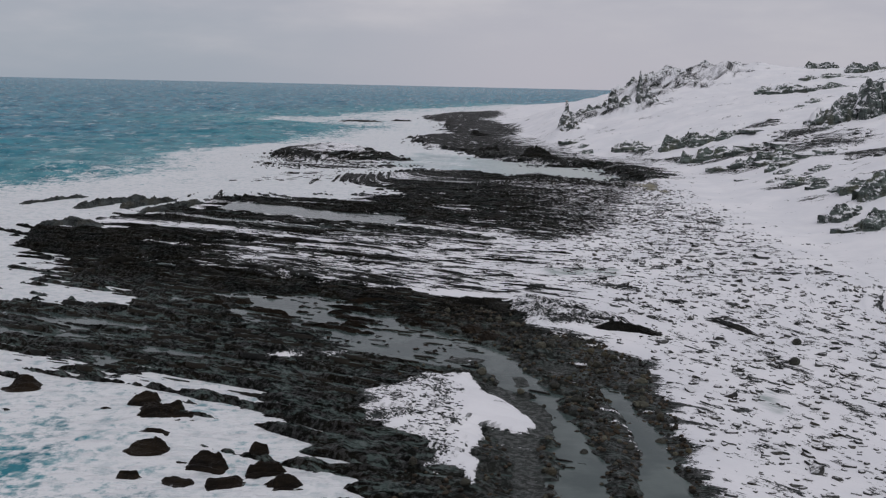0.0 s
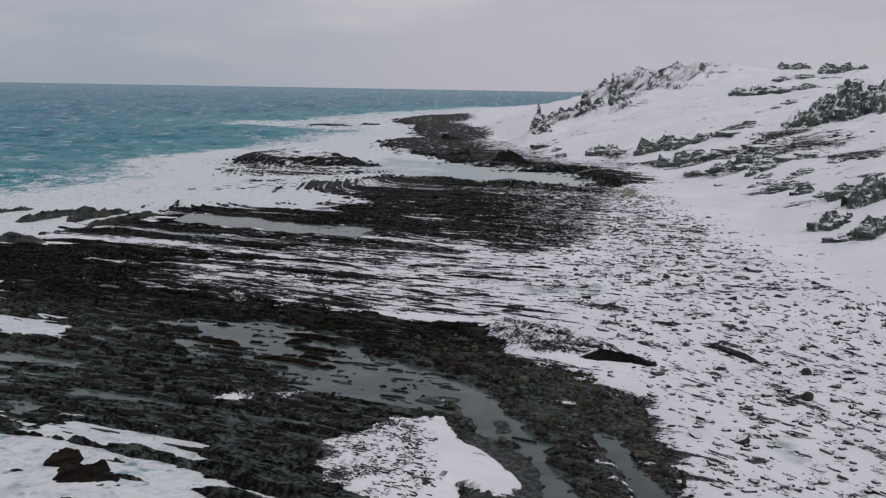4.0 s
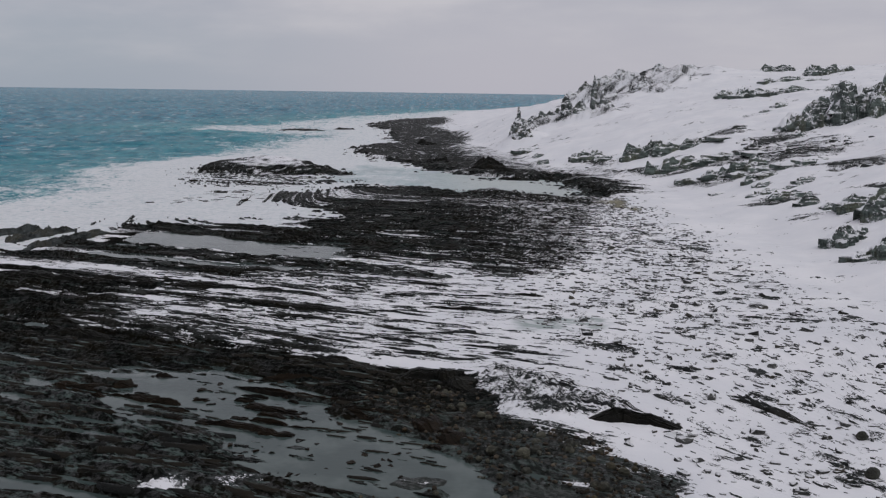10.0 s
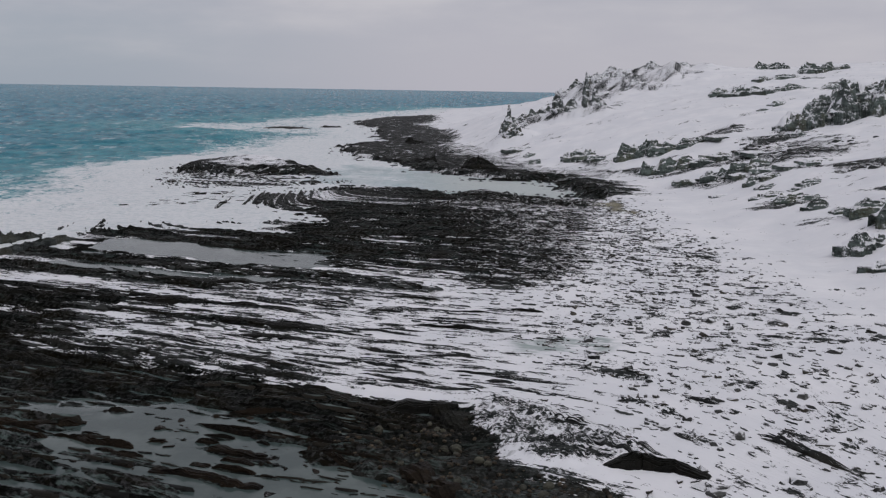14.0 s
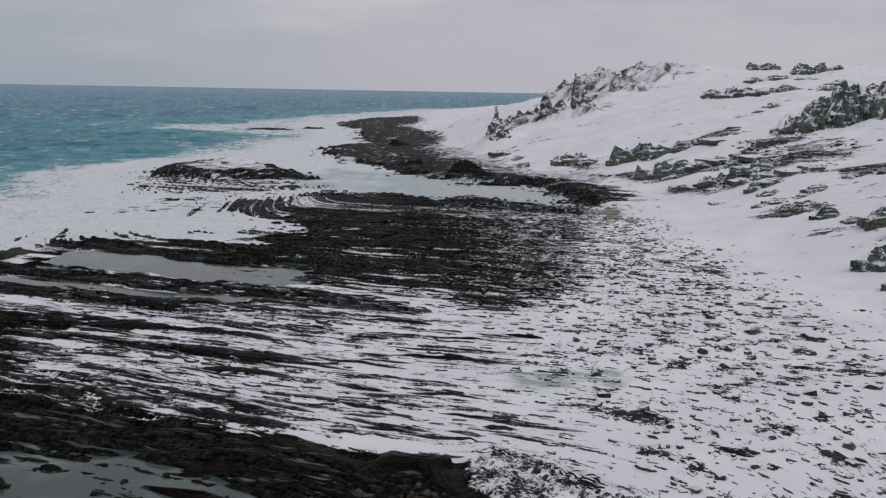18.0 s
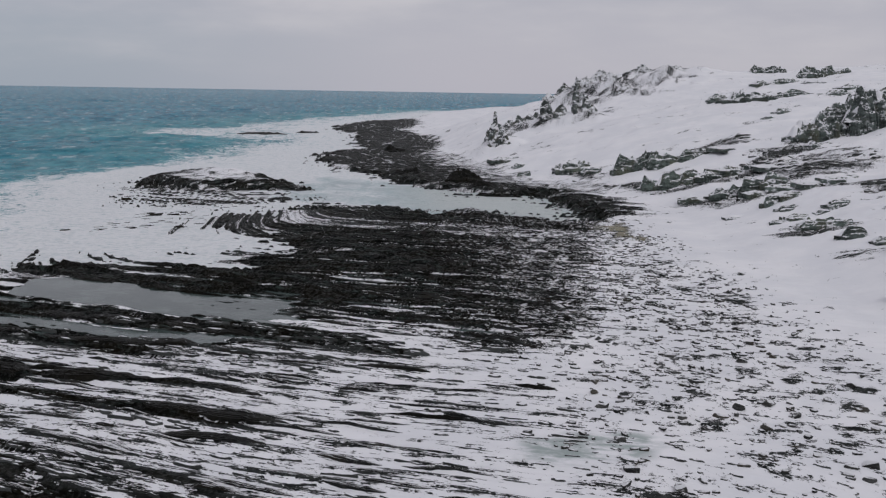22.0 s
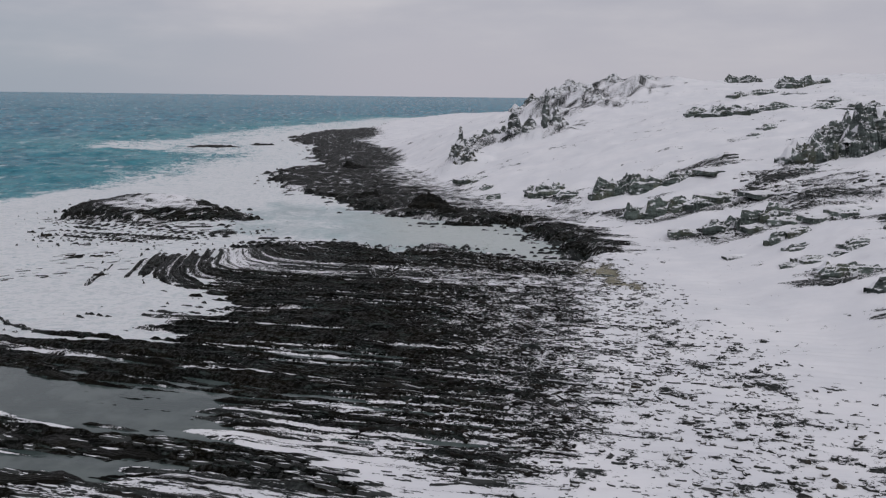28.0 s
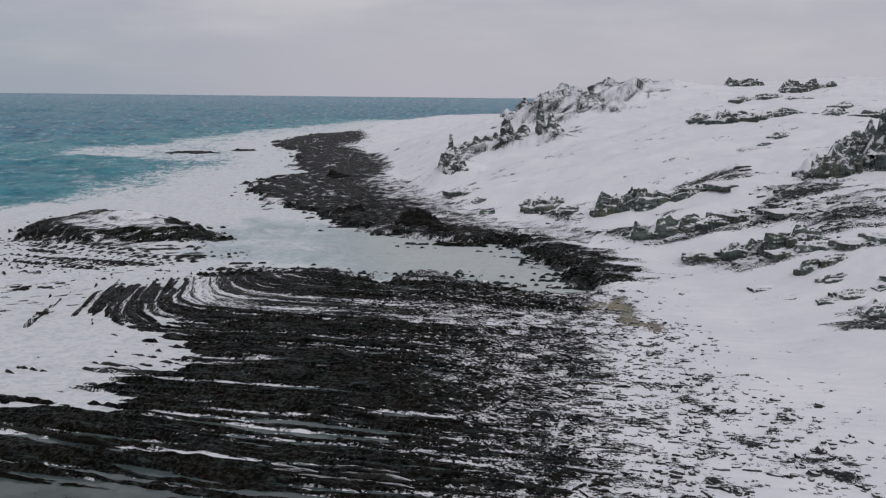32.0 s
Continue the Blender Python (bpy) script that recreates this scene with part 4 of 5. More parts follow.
def joined(name, templates, x, y, z, size, turn, mat, long=None):
    """Many loose stones as one mesh."""
    co, fa, base = [], [], 0
    for i in range(len(x)):
        p, f = templates[i % len(templates)]
        c, s = math.cos(turn[i]), math.sin(turn[i])
        q = p * size[i]
        if long is not None:
            q = q * np.array([long[i], 1, 1])
        co.append(np.stack([q[:, 0] * c - q[:, 1] * s + x[i], q[:, 0] * s + q[:, 1] * c + y[i], q[:, 2] + z[i]], 1))
        fa.append(np.asarray(f) + base)
        base += len(p)
    co, fa = np.concatenate(co), np.concatenate(fa)
    me = bpy.data.meshes.new(name)
    me.vertices.add(len(co))
    me.vertices.foreach_set("co", co.astype(np.float32).ravel())
    me.loops.add(fa.size)
    me.loops.foreach_set("vertex_index", fa.astype(np.int32).ravel())
    me.polygons.add(len(fa))
    me.polygons.foreach_set("loop_start", np.arange(0, fa.size, 3, dtype=np.int32))
    me.update(calc_edges=True)
    me.materials.append(mat)
    return tagged(new(name, me), kind="stuff")


# ------------------------------------------------------------------ hillside crags
BIG_CLIFF = [(89.6, 215.2, 7.0, 6.6), (94.0, 212.8, 8.6, 7.6), (99.8, 209.7, 9.6, 8.4), (107.2, 206.6, 10.8, 8.6), (86.4, 207.9, 4.1, 1.2),
             (94.0, 247.7, 2.5, 1.0), (100.4, 253.0, 3.9, 1.3)]
TOP = [(138.3, 357.4, 4.6, 3.2), (143.0, 356.3, 7.9, 3.3), (143.8, 324.6, 8.2, 3.6), (151.0, 326.3, 9.2, 2.8), (138.0, 311.8, 8.6, 1.4),
       (100.1, 286.8, 7.5, 1.8), (103.6, 281.5, 8.8, 2.9), (109.5, 278.7, 8.8, 1.8), (116.5, 279.6, 6.0, 1.5), (128.7, 263.5, 7.2, 2.0),
       (125.0, 319.5, 6.1, 2.1), (131.8, 319.6, 7.0, 1.4), (131.4, 278.8, 6.1, 1.2), (124.3, 271.4, 7.4, 1.2)]
LOWER = [(56.1, 227.1, 4.9, 3.7), (59.4, 225.6, 5.9, 4.0), (63.3, 223.4, 6.3, 2.6), (67.2, 222.4, 4.2, 2.3), (70.9, 222.6, 4.3, 1.1),
         (75.0, 219.8, 6.4, 0.6), (56.3, 210.4, 3.9, 2.9), (59.1, 208.9, 4.3, 2.9), (62.5, 207.7, 3.9, 2.4), (65.8, 205.3, 4.8, 1.2),
         (70.3, 204.6, 6.8, 1.0), (74.3, 199.3, 5.7, 0.6)]
SLOPE = [(62.9, 188.3, 2.6, 2.2), (64.4, 185.4, 3.4, 3.0), (66.7, 183.3, 3.4, 2.1), (58.4, 191.6, 5.2, 1.0), (61.7, 187.6, 5.1, 1.2),
         (63.2, 180.3, 4.1, 0.7), (67.0, 178.5, 4.9, 0.7), (70.2, 175.6, 4.9, 0.6), (73.9, 175.3, 4.9, 0.7), (61.8, 173.5, 2.3, 1.6),
         (62.0, 168.8, 2.3, 0.9), (64.8, 172.7, 3.1, 0.9), (66.6, 162.8, 2.9, 1.0), (63.9, 161.9, 2.2, 0.6), (60.8, 162.5, 2.9, 0.7),
         (59.5, 154.3, 3.4, 1.5), (61.4, 152.7, 2.7, 1.3), (56.1, 173.2, 2.3, 0.6), (58.1, 162.7, 2.1, 0.4)]
NEAR = [(60.5, 131.9, 4.7, 1.7), (53.3, 120.0, 4.3, 1.8), (50.4, 111.2, 3.3, 1.3), (52.4, 122.1, 2.2, 0.9), (60.3, 124.7, 4.5, 3.0),
        (53.0, 109.9, 3.9, 3.3), (60.5, 155.7, 3.7, 1.1), (59.1, 144.8, 2.6, 1.2), (59.9, 140.6, 2.1, 1.0)]
SPIRES = [(39.0, 300.9, 4.3, 7.4), (40.1, 321.7, 2.2, 4.0), (47.9, 330.3, 3.3, 2.5), (50.4, 330.4, 3.0, 3.0), (54.0, 331.8, 3.0, 2.7),
          (55.4, 328.0, 2.5, 2.3), (57.7, 321.4, 4.8, 4.8), (64.8, 315.8, 2.9, 8.0), (67.5, 315.1, 3.5, 4.8), (73.8, 372.9, 4.0, 3.4), (42.6, 318.0, 4.0, 3.6), (61.0, 318.5, 4.4, 4.2)]
RIDGE = [(79.2, 361.9, 6.5, 3.2), (88.8, 378.1, 6.0, 4.0), (87.6, 358.1, 5.5, 3.0), (88.6, 345.8, 4.4, 2.4), (100.6, 366.7, 5.0, 3.0),
         (77.4, 344.2, 4.3, 1.8), (69.5, 369.3, 4.7, 2.2), (110.0, 362.0, 5.0, 2.5)]
SHORE = [(49.1, 243.6, 5.7, 2.5), (50.4, 235.5, 3.3, 1.5), (46.8, 251.4, 2.4, 1.2), (40.0, 263.5, 3.1, 1.3), (39.5, 275.4, 7.9, 1.3),
         (38.4, 251.4, 2.4, 1.7), (23.5, 240.4, 6.6, 2.0), (26.6, 230.9, 5.2, 1.2), (16.2, 232.0, 6.3, 1.3), (-8.4, 334.1, 11.6, 1.8),
         (-16.9, 340.2, 5.1, 1.0), (-41.0, 450.0, 17.0, 0.8), (-22.0, 466.0, 9.0, 0.8), (12.8, 336.4, 6.7, 1.7), (12.4, 259.5, 6.1, 1.5)]
SURF = [(-17.6, 52.6, 3.4, 0.8), (-16.2, 50.6, 5.0, 0.8), (-14.6, 50.2, 3.0, 0.7), (-15.7, 47.4, 4.2, 0.9), (-15.2, 45.3, 3.8, 0.8), (-15.1, 42.3, 2.2, 0.6), (-19.6, 52.0, 1.3, 0.4),
        (-11.6, 43.4, 4.2, 0.8), (-12.6, 41.6, 3.0, 0.7), (-10.2, 41.4, 3.4, 0.7), (-8.6, 42.8, 3.2, 0.7), (-7.2, 41.2, 3.6, 0.8), (-25.8, 54.6, 4.4, 0.9), (-9.4, 45.8, 1.6, 0.5), (-13.0, 44.2, 1.2, 0.4)]
seed = 1
for rows_, name, label, mat, group in (
        (BIG_CLIFF, "rock_cliff", "tall layered grey cliff on the snowy hillside", CLIFF, "hillside cliffs"),
        (TOP, "rock_outcrop", "dark rock outcrop on the snowy hilltop", OUTCROP, "hilltop outcrops"),
        (LOWER, "rock_outcrop", "layered dark rock outcrop at the foot of the snowy slope", OUTCROP, "lower outcrops"),
        (SLOPE, "rock_outcrop", "low dark rock outcrop dusted with snow on the slope", OUTCROP, "slope outcrops"),
        (NEAR, "rock_outcrop", "broken dark rock outcrop in smooth snow", OUTCROP, "near outcrops"),
        (RIDGE, "rock_crag", "craggy grey ridge rock streaked with snow", CRAG, "ridge crags"),
        (SHORE[:6], "rock_outcrop", "dark rock dusted with snow above the shore", OUTCROP, "shore outcrops"),
        (SHORE[6:], "rock_outcrop", "black shore rock beside the surf channel", SLATE, "shore rocks"),
        (SURF, "surf_rock", "wet dark brown rock washed by white surf", BROWN, "surf rocks")):
    for x_, y_, w_, h_ in rows_:
        low_ = -0.1 if rows_ is not SURF else 0.0
        ob = crag(name, x_, y_, w_ * (0.52 if rows_ is SURF else 1.0), h_ * (0.8 if rows_ is SURF else 1.0), seed, mat, low=low_, capped=mat not in (SLATE, BROWN))
        if rows_ is SURF or y_ > 440:
            ob.location.z = 0.0
        tagged(ob, label, "rock", group)
        seed += 1
for x_, y_, w_, h_ in SPIRES:
    tagged(spire("rock_spire", x_, y_, w_, h_, seed, SPIRE), "pointed dark rock spire rising from the snow", "rock", "rock spires")
    seed += 1

# ------------------------------------------------------------------ slate ledges
LEDGES_WEST = [
    ([(-53.0, 120.0), (-48.7, 119.0), (-42.5, 114.0)], 2.6, 1.4), ([(-41.1, 113.4), (-33.1, 110.6), (-22.1, 107.6), (-14.7, 105.6)], 2.0, 0.5),
    ([(-63.0, 136.0), (-61.0, 143.0), (-57.0, 149.0)], 1.9, 1.2), ([(-54.2, 134.5), (-51.0, 141.0), (-46.5, 146.5)], 2.6, 1.7),
    ([(-47.4, 135.0), (-45.6, 141.0), (-42.5, 147.0)], 1.8, 1.4), ([(-43.0, 129.0), (-41.4, 136.0), (-37.5, 143.5)], 2.2, 1.5), ([(-37.0, 149.5), (-32.0, 150.5), (-27.0, 147.5)], 1.6, 0.7),
    ([(-40.1, 95.1), (-31.2, 94.6), (-21.3, 89.8)], 1.6, 0.7),
    ([(-31.3, 145.3), (-27.1, 140.4), (-20.3, 136.6), (-12.9, 132.9)], 1.1, 0.32), ([(-28.4, 148.6), (-19.3, 144.0), (-8.8, 137.3)], 0.9, 0.3)]
LEDGES_MID = [
    ([(-34.7, 110.7), (-24.1, 109.2), (-15.9, 106.4), (-9.7, 104.2), (-5.1, 101.8)], 1.0, 0.3),
    ([(-12.5, 100.6), (-7.7, 98.7), (-3.0, 96.4)], 1.4, 0.3), ([(-10.4, 95.4), (-7.2, 94.3), (-4.1, 93.3)], 1.2, 0.26),
    ([(1.1, 108.5), (3.3, 107.4), (6.2, 106.3)], 1.0, 0.3), ([(-13.3, 129.4), (-7.8, 128.2)], 0.8, 0.35),
    ([(-26.6, 125.2), (-19.2, 122.8), (-12.1, 119.7), (-6.7, 117.9)], 2.0, 0.3), ([(-23.4, 116.2), (-17.2, 115.2), (-11.1, 114.2)], 1.5, 0.26),
    ([(11.7, 103.3), (14.4, 102.1)], 0.7, 0.4), ([(2.4, 98.4), (6.2, 96.9), (8.9, 95.9)], 0.7, 0.4),
    ([(-4.2, 83.0), (0.3, 80.2), (4.2, 79.6), (5.8, 74.8)], 1.8, 0.5), ([(-15.0, 127.2), (-7.6, 125.6)], 0.9, 0.35)]
LEDGES_BEACH = [
    ([(21.3, 73.8), (22.6, 71.0), (24.0, 68.2)], 0.55, 0.6), ([(10.0, 77.1), (11.2, 75.6), (12.5, 74.5)], 1.3, 0.4),
    ([(11.6, 69.0), (13.6, 69.7), (15.2, 69.2), (16.6, 68.0)], 1.6, 0.75), ([(16.7, 74.1), (17.6, 72.5)], 0.5, 0.35),
    ([(19.3, 80.2), (20.9, 78.5)], 0.4, 0.35), ([(16.3, 85.8), (18.5, 83.8)], 0.5, 0.35)]
for rows_, label in ((LEDGES_WEST, "long black slate ridge at the edge of the surf"), (LEDGES_MID, "long dark slate ledge standing out of the snow"),
                     (LEDGES_BEACH, "jagged dark slate rib sticking out of beach snow")):
    for pts, w_, h_ in rows_:
        tagged(ledge("rock_ledge", pts, w_, h_, seed, RIB if rows_ is LEDGES_BEACH and h_ < 0.7 else WASHED if h_ > 1.0 else SLATE, 0.35 if rows_ is LEDGES_MID else 0.6), label, "rock ledge", "slate ledges")
        seed += 1

# smaller ribs that follow the layers
rng = np.random.default_rng(5)
cand = np.stack([rng.uniform(-30, 34, 900), rng.uniform(66, 150, 900)], 1)
pc = plan(cand[:, 0], cand[:, 1])
ok = (pc["bare"] > 0.22) & (pc["bare"] < 0.75) & (pc["pool"] < -1) & (pc["shore"] > 4) & (np.abs(cand[:, 0]) < 0.42 * cand[:, 1] + 4)
cand = cand[ok][:150]
for cx_, cy_ in cand:
    e = 0.2
    q = strata(np.array([cx_ - e, cx_ + e, cx_, cx_]), np.array([cy_, cy_, cy_ - e, cy_ + e]))[1]
    g = Vector((float(-(q[3] - q[2])), float(q[1] - q[0]))).normalized()
    ln_ = float(rng.uniform(1.0, 3.6)) * (0.6 if cx_ > 12 else 1.0)
    pts = [(cx_ - g.x * ln_, cy_ - g.y * ln_), (cx_, cy_), (cx_ + g.x * ln_, cy_ + g.y * ln_)]
    tagged(ledge("rock_ledge", pts, float(rng.uniform(0.25, 0.55)), float(rng.uniform(0.14, 0.3)), seed, RIB, 0.45),
           "short dark slate rib standing out of the snow", "rock ledge", "slate ribs")
    seed += 1

# thin wet ribs that break the surface of the tide pools
cand = np.stack([rng.uniform(-34, 3, 500), rng.uniform(70, 147, 500)], 1)
pc = plan(cand[:, 0], cand[:, 1])
cand = cand[(pc["pool"] > 0.1) & (pc["shore"] > 5) & (cand[:, 0] < -0.1 * (cand[:, 1] - 70) + 1)][:70]
for cx_, cy_ in cand:
    e = 0.2
    q = strata(np.array([cx_ - e, cx_ + e, cx_, cx_]), np.array([cy_, cy_, cy_ - e, cy_ + e]))[1]
    g = Vector((float(-(q[3] - q[2])), float(q[1] - q[0]))).normalized()
    ln_ = float(rng.uniform(1.5, 6.5))
    pts = [(cx_ - g.x * ln_, cy_ - g.y * ln_), (cx_, cy_), (cx_ + g.x * ln_, cy_ + g.y * ln_)]
    tagged(ledge("rock_ledge", pts, float(rng.uniform(0.25, 0.55)), float(rng.uniform(0.24, 0.34)), seed, BROWN if cy_ < 90 else SLATE),
           "thin wet black rib breaking the pool surface", "rock ledge", "pool ribs")
    seed += 1

# broad brown ridges across the near pool
for pts, w_, h_ in (([(-16.5, 75.9), (-11.0, 75.2), (-7.6, 73.6), (-5.0, 72.4)], 1.7, 0.45), ([(-22.0, 78.3), (-16.0, 78.0), (-11.5, 77.2)], 1.4, 0.45),
                    ([(-13.0, 71.6), (-8.0, 70.2), (-4.6, 68.2)], 1.3, 0.4), ([(-7.5, 77.6), (-5.2, 76.4), (-3.2, 75.2)], 0.8, 0.4),
                    ([(-6.0, 67.2), (-2.4, 65.4), (0.6, 63.4)], 1.6, 0.45), ([(-2.4, 72.3), (-0.6, 71.1)], 0.9, 0.4), ([(1.7, 70.6), (2.9, 68.8), (4.3, 66.8)], 3.0, 0.8), ([(0.6, 68.8), (2.2, 67.2), (3.0, 66.2)], 1.0, 0.4),
                    ([(-10.5, 80.4), (-6.4, 79.2), (-3.6, 77.9)], 0.7, 0.45)):
    tagged(ledge("rock_ledge", pts, 0.6 * w_, 0.75 * h_, seed, BROWN, 0.9), "broad wet brown slate ridge in the tide pool", "rock ledge", "pool ridges")
    seed += 1

# ------------------------------------------------------------------ boulders and stones
SHARP = [pebble(i, 2, 0.5, 0.42) for i in range(8)]
ROUND = [pebble(i + 20, 2, 0.72, 0.14) for i in range(6)]
CHIP = [pebble(i + 40, 1, 0.62 + 0.06 * (i % 4), 0.45) for i in range(8)]
EGG = [pebble(i + 60, 1, 0.7, 0.12) for i in range(5)]


def spread(count, x0, x1, y0, y1, chance):
    """Places within a stretch of the plan, taken by a chance from 0 to 1."""
    x, y = rng.uniform(x0, x1, count), rng.uniform(y0, y1, count)
    p = plan(x, y)
    ok = rng.random(count) < chance(x, y, p)
    return x[ok], y[ok], p["z"][ok]


boulder_meshes = [solid("boulder", p, f, STONE) for p, f in SHARP]
wet_meshes = [solid("pool_rock", p, f, BROWN) for p, f in SHARP]
cobble_meshes = [solid("cobble", p, f, COBBLE, True) for p, f in ROUND]


def beach(x, y, p):
    clump = smooth(-0.3, 0.6, fbm(x / 6, y / 6, 91, 3))
    return smooth(12, 17, x) * smooth(44, 36, x) * (p["wedge"] < -0.5) * (0.35 + 0.65 * clump) * (p["toe"] < 2)


def creek(x, y, p):
    return (p["wedge"] > 0.2) * smooth(-3, 2, x) * smooth(80, 72, y) * (p["z"] > p["level"] - 0.16) * (p["isle"] < -0.3) * (p["bars"] < 0.3)


x, y, z = spread(520, 11, 42, 42, 130, beach)
for i in range(min(260, len(x))):
    s_ = 0.35 + 0.75 * rng.random() ** 2.5
    ob = new("boulder", boulder_meshes[i % 8])
    ob.matrix_basis = pose(x[i], y[i], z[i] + 0.05 * s_, rng.uniform(-15, 15), rng.uniform(-15, 15), rng.uniform(0, 360)) @ Matrix.Scale(s_, 4)
    tagged(ob, "angular dark beach boulder half buried in snow", "boulder", "beach boulders")
x, y, z = spread(700, -4, 14, 40, 80, creek)
for i in range(min(220, len(x))):
    s_ = 0.25 + 0.5 * rng.random() ** 2
    ob = new("cobble", cobble_meshes[i % 6])
    ob.matrix_basis = pose(x[i], y[i], z[i] + 0.1 * s_, 0, 0, rng.uniform(0, 360)) @ Matrix.Scale(s_, 4)
    tagged(ob, "smooth rounded grey-brown cobble in the creek bed", "cobble", "creek cobbles")
x, y, z = spread(520, -12, 6, 60, 81, lambda x, y, p: (p["pool"] > 0.0) * smooth(-0.2, 0.35, fbm(x / 2.2, y / 2.2, 94, 3)))
for i in range(min(130, len(x))):
    s_ = 0.22 + 0.5 * rng.random() ** 2
    ob = new("pool_rock", wet_meshes[i % 8])
    base_ = max(z[i], float(plan(x[i:i + 1], y[i:i + 1])["level"][0]) - 0.08)
    ob.matrix_basis = pose(x[i], y[i], base_, rng.uniform(-20, 20), rng.uniform(-20, 20), rng.uniform(0, 360)) @ Matrix.Scale(s_, 4)
    tagged(ob, "small wet brown rock standing in the tide pool", "rock", "pool rocks")
for x_, y_, s_ in ((7.2, 64.9, 0.95), (8.0, 65.6, 0.8), (7.6, 64.0, 0.7), (10.6, 60.8, 0.8), (24.0, 61.0, 0.9), (26.0, 66.0, 0.8)):
    ob = new("cobble", cobble_meshes[int(s_ * 10) % 6])
    ob.matrix_basis = pose(x_, y_, float(ground_z(x_, y_)[0]) + 0.2 * s_, 0, 0, 40 * s_) @ Matrix.Scale(s_, 4)
    tagged(ob, "large pale rounded boulder beside the creek", "cobble", "creek cobbles")


def apart(name, label, group, templates, x, y, z, size, turn, mat, long, box, most=95):
    """Sets the stones within a stretch of the plan down one by one; returns which are left."""
    x0, x1, y0, y1 = box
    pick = np.where((x > x0) & (x < x1) & (y > y0) & (y < y1))[0][:most]
    meshes = [solid(name, p, f, mat) for p, f in templates]
    for i in pick:
        ob = new(name, meshes[i % len(meshes)])
        grow = 1.0 if long is None else float(long[i])
        ob.matrix_basis = pose(x[i], y[i], z[i], 0, 0, math.degrees(turn[i])) @ Matrix.Diagonal((size[i] * grow, size[i], size[i], 1))
        tagged(ob, label, "stone", group)
    left = np.ones(len(x), bool)
    left[pick] = False
    return left


def loose_stones(name, label, templates, count, box, chance, lo, hi, mat, sink=0.05, long=None, near=None):
    x, y, z = spread(count, *box, chance)
    n = len(x)
    size = lo + (hi - lo) * rng.random(n) ** 2.2
    lng = None if long is None else rng.uniform(1, long, n)
    turn = rng.uniform(0, 6.28, n) if long is None else rng.normal(-0.5, 0.55, n)
    z = z + sink * size
    if near:
        left = apart("beach_stone", "dark angular stone lying in beach snow", "loose beach stones", templates, x, y, z, size, turn, STONE, lng, near, 290)
        x, y, z, size, turn = x[left], y[left], z[left], size[left], turn[left]
        lng = None if lng is None else lng[left]
    tagged(joined(name, templates, x, y, z, size, turn, mat, lng), label, "stones")


def stipple(x, y, p):
    clump = smooth(-0.4, 0.5, fbm(x / 5, y / 7, 92, 3)) * (0.25 + 0.75 * smooth(-0.1, 0.4, fbm(p["al"] / 3, p["ac"] / 0.7, 95, 2)))
    band = smooth(8, 20, x) * smooth(44, 34, x + 1.5 * fbm(x / 6, y / 6, 93, 2))
    return band * (p["wedge"] < -0.3) * (0.25 + 0.75 * clump) * (0.42 + 0.58 * smooth(105, 140, y) + 0.5 * smooth(58, 46, y))


loose_stones("beach_stones", "scattered dark angular stones lying in beach snow", CHIP, 34000, (8, 46, 40, 185), stipple, 0.12, 0.48, STONES, 0.05, 2.2, (11, 30, 62, 84))
loose_stones("creek_pebbles", "dark wet pebbles and cobbles along the creek", EGG, 6500, (-6, 15, 38, 82), creek, 0.12, 0.40, COBBLES, 0.1)
loose_stones("reef_rubble", "broken black slate rubble with snow on the reef", CHIP, 9000, (-8, 34, 112, 185),
             lambda x, y, p: (p["bare"] > 0.4) * smooth(0, 12, x) * 0.8, 0.15, 0.55, RUBBLE, -0.05, 2.8)
loose_stones("hillside_stones", "dark stones poking through hillside snow", CHIP, 9000, (44, 112, 120, 300),
             lambda x, y, p: smooth(0.15, 0.4, p["bare"]) * smooth(1, 6, p["toe"]), 0.2, 0.9, STONES, -0.08, 2.4)


def plate(seed):
    """A template slab about one metre long, with a jagged outline, broken ends and a steep southern edge."""
    r = np.random.default_rng(seed + 300)
    n = 11
    an = np.linspace(0, 2 * np.pi, n, endpoint=False) + r.uniform(-0.2, 0.2, n)
    rad = r.uniform(0.62, 1.0, n)
    ox, oy = 0.52 * np.cos(an) * rad, 0.20 * np.sin(an) * rad
    h = 0.13 * r.uniform(0.5, 1.2, n) * np.where(oy < 0, 1.0, 0.15)
    co = [(ox[i] * 1.05, oy[i] * 1.1, -0.14) for i in range(n)] + [(ox[i] * 0.95, oy[i] * 0.9, h[i]) for i in range(n)] + [(r.uniform(-0.15, 0.15), -0.02, h.max() * r.uniform(0.7, 1.0))]
    faces = []
    for i in range(n):
        j = (i + 1) % n
        faces += [[i, j, n + j], [i, n + j, n + i], [n + i, n + j, 2 * n]]
    return np.array(co), faces


PLATE = [plate(i) for i in range(12)]


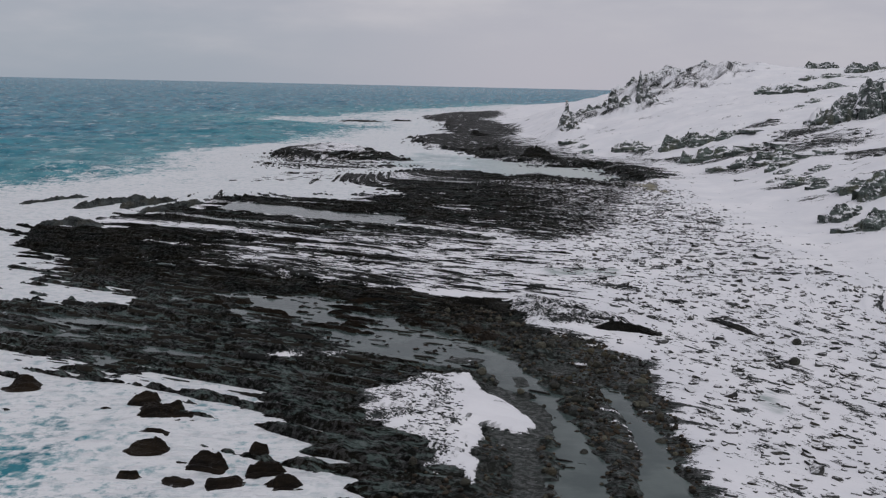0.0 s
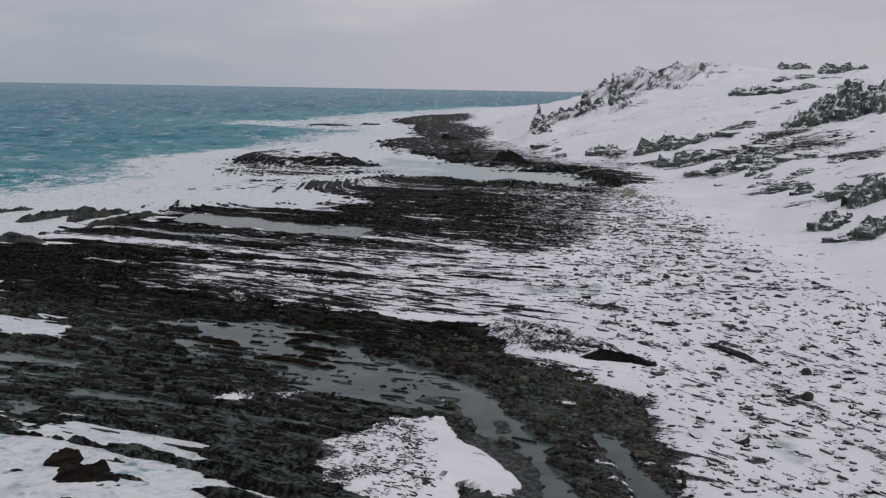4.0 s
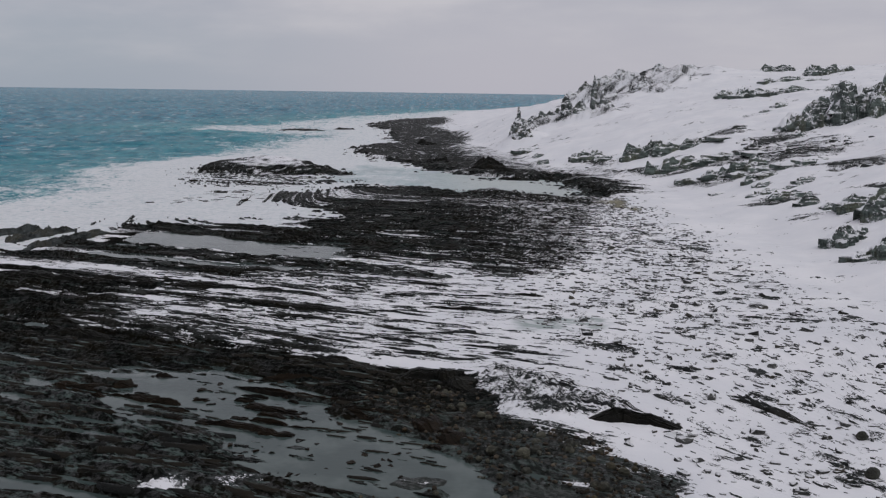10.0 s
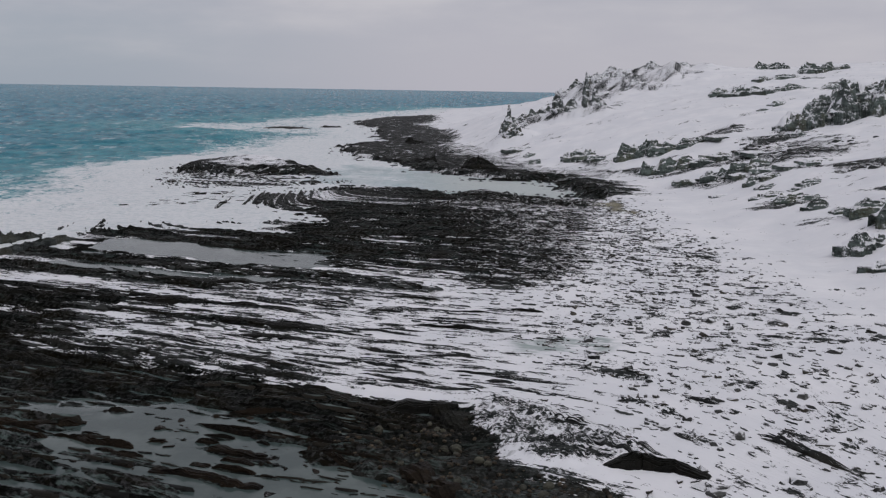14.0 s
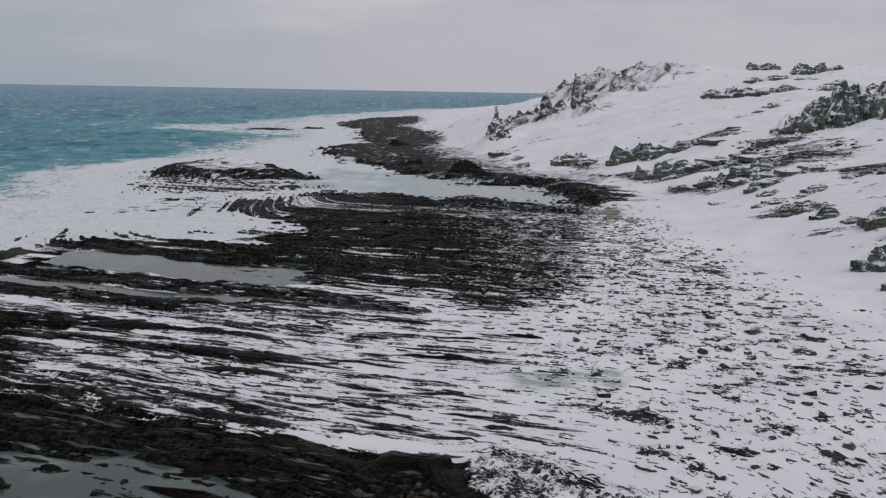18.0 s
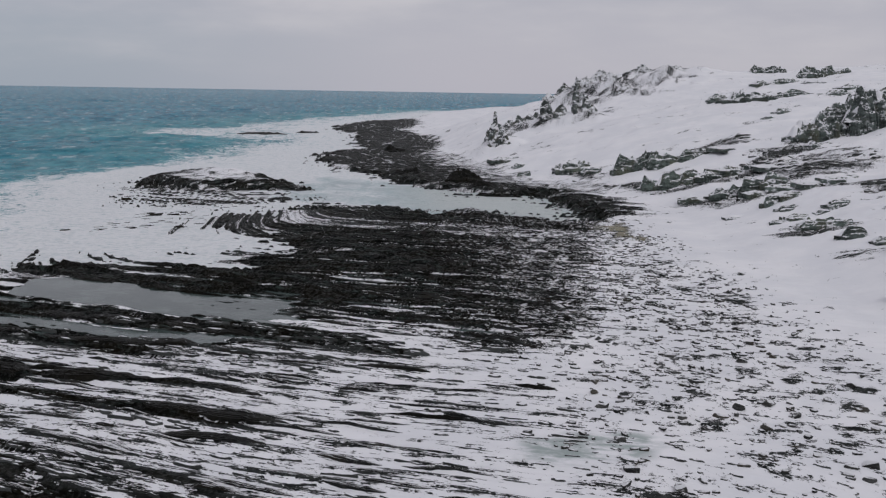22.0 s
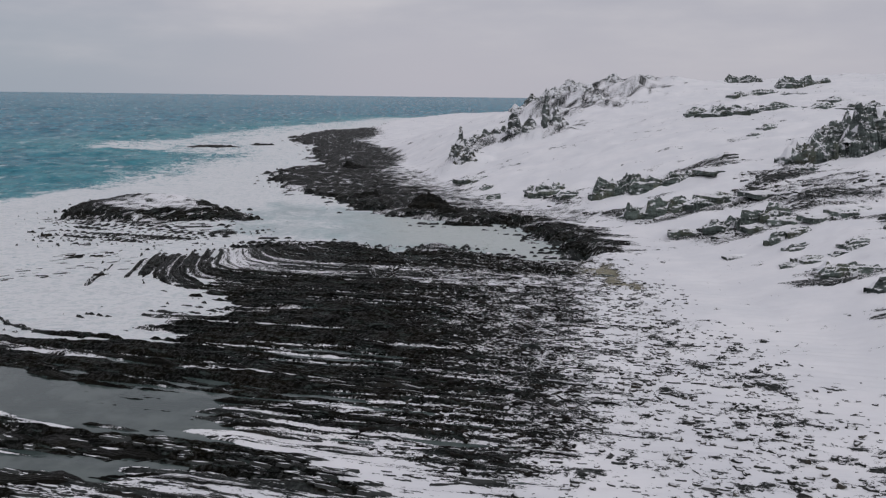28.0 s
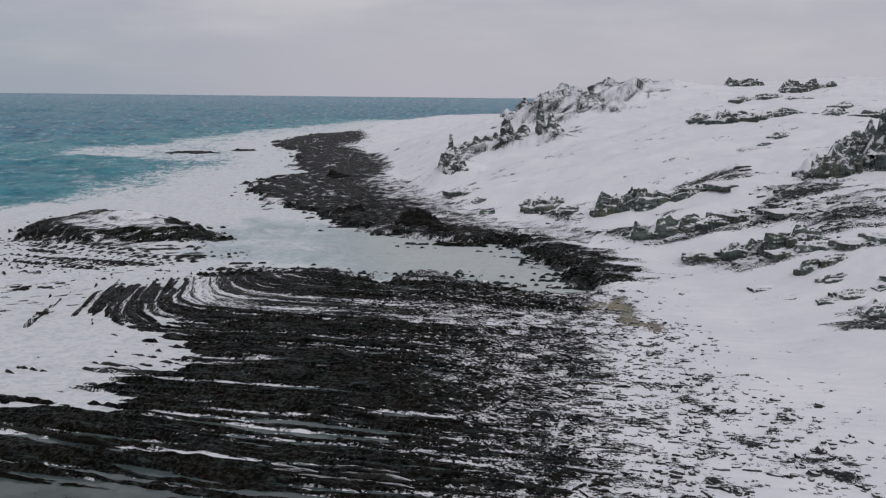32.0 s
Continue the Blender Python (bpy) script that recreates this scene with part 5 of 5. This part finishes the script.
def plates(name, label, count, box, chance, lo, hi, mat, long=2.6, sink=0.0, lean=None, near=None, each="", wade=False):
    """Broken slabs that lie along the layers, as one mesh."""
    x, y, z = spread(count, *box, chance)
    z = np.maximum(z, plan(x, y)["level"] - 0.03 if wade else -0.05)
    e = 0.15
    gx_, gy_ = strata(x + e, y)[1] - strata(x - e, y)[1], strata(x, y + e)[1] - strata(x, y - e)[1]
    turn = np.arctan2(gx_, -gy_) if lean is None else np.full(len(x), lean)
    turn = turn + rng.normal(0, 0.07 if lean is None else 0.2, len(x))
    size = lo + (hi - lo) * rng.random(len(x)) ** 2
    z, lng = z + sink * size, rng.uniform(1.0, long, len(x))
    if near:
        left = apart("flat_stone", each, name.replace("_", " "), PLATE, x, y, z, size, turn, mat, lng, near)
        x, y, z, size, turn, lng = x[left], y[left], z[left], size[left], turn[left], lng[left]
    tagged(joined(name, PLATE, x, y, z, size, turn, mat, lng), label, "stones")


def in_rows(p, wide, seed_):
    return smooth(-0.15, 0.45, fbm(p["al"] / wide, p["ac"] / 0.6, seed_, 3))


plates("slate_stones", "snow-topped broken slate slabs along the layers", 15000, (-26, 17, 76, 122),
       lambda x, y, p: in_rows(p, 9, 97) * smooth(57, 60, p["ac"]) * smooth(97.5, 96, p["ac"]) * (p["pool"] < -0.3) * smooth(17, 8, x) * (0.12 + 0.5 * smooth(0.25, 0.6, p["bare"])) * (1 - 0.4 * smooth(73, 75, p["ac"]) * smooth(86, 84, p["ac"])), 0.35, 1.25, SNOW_PLATES, 2.4, 0.0, None, (-14, 14, 80, 104), "dark flat slate stone with snow on its top")
plates("flat_beach_stones", "snow-topped broken slate slabs on the beach", 9000, (9, 38, 44, 150),
       lambda x, y, p: in_rows(p, 5, 98) * smooth(10, 15, x) * smooth(36, 28, x) * (p["wedge"] < -0.5) * 0.30, 0.25, 0.9, SNOW_PLATES, 1.7, 0.0, None, (12, 32, 56, 96), "flat slate stone half buried in beach snow")
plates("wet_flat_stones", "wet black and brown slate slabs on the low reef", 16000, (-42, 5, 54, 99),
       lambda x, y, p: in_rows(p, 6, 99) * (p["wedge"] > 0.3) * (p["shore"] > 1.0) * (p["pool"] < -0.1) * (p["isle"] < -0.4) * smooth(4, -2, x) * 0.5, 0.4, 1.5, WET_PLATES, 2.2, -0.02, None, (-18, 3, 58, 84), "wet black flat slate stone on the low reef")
plates("flat_hillside_stones", "snow-topped slate slabs breaking through hillside snow", 5000, (46, 110, 128, 270),
       lambda x, y, p: smooth(0.12, 0.36, p["bare"]) * smooth(2, 8, p["toe"]) * smooth(-0.2, 0.3, fbm(x / 9, (y + 0.5 * x) / 2.5, 101, 3)), 0.7, 2.2, SNOW_PLATES, 2.2, 0.0, 0.25)
plates("islet_stones", "small slate shards poking through the snow of the islet", 3000, (-5, 2, 43, 59),
       lambda x, y, p: (p["isle"] > 0.1) * smooth(1.6, 0.4, x) * 0.5, 0.14, 0.42, SNOW_PLATES, 1.4)
plates("wash_rocks", "small black rocks awash in white foam", 3000, (-50, -14, 172, 240),
       lambda x, y, p: smooth(-2, 3, np.maximum(inside(x, y, FOLD_WASH), inside(x, y, REEF))) * (p["shore"] < 3) * smooth(-0.2, 0.3, fbm(x / 4, y / 6, 102, 3)) * 0.7, 0.5, 1.6, WASH_PLATES, 1.5, 0.0, 0.35)
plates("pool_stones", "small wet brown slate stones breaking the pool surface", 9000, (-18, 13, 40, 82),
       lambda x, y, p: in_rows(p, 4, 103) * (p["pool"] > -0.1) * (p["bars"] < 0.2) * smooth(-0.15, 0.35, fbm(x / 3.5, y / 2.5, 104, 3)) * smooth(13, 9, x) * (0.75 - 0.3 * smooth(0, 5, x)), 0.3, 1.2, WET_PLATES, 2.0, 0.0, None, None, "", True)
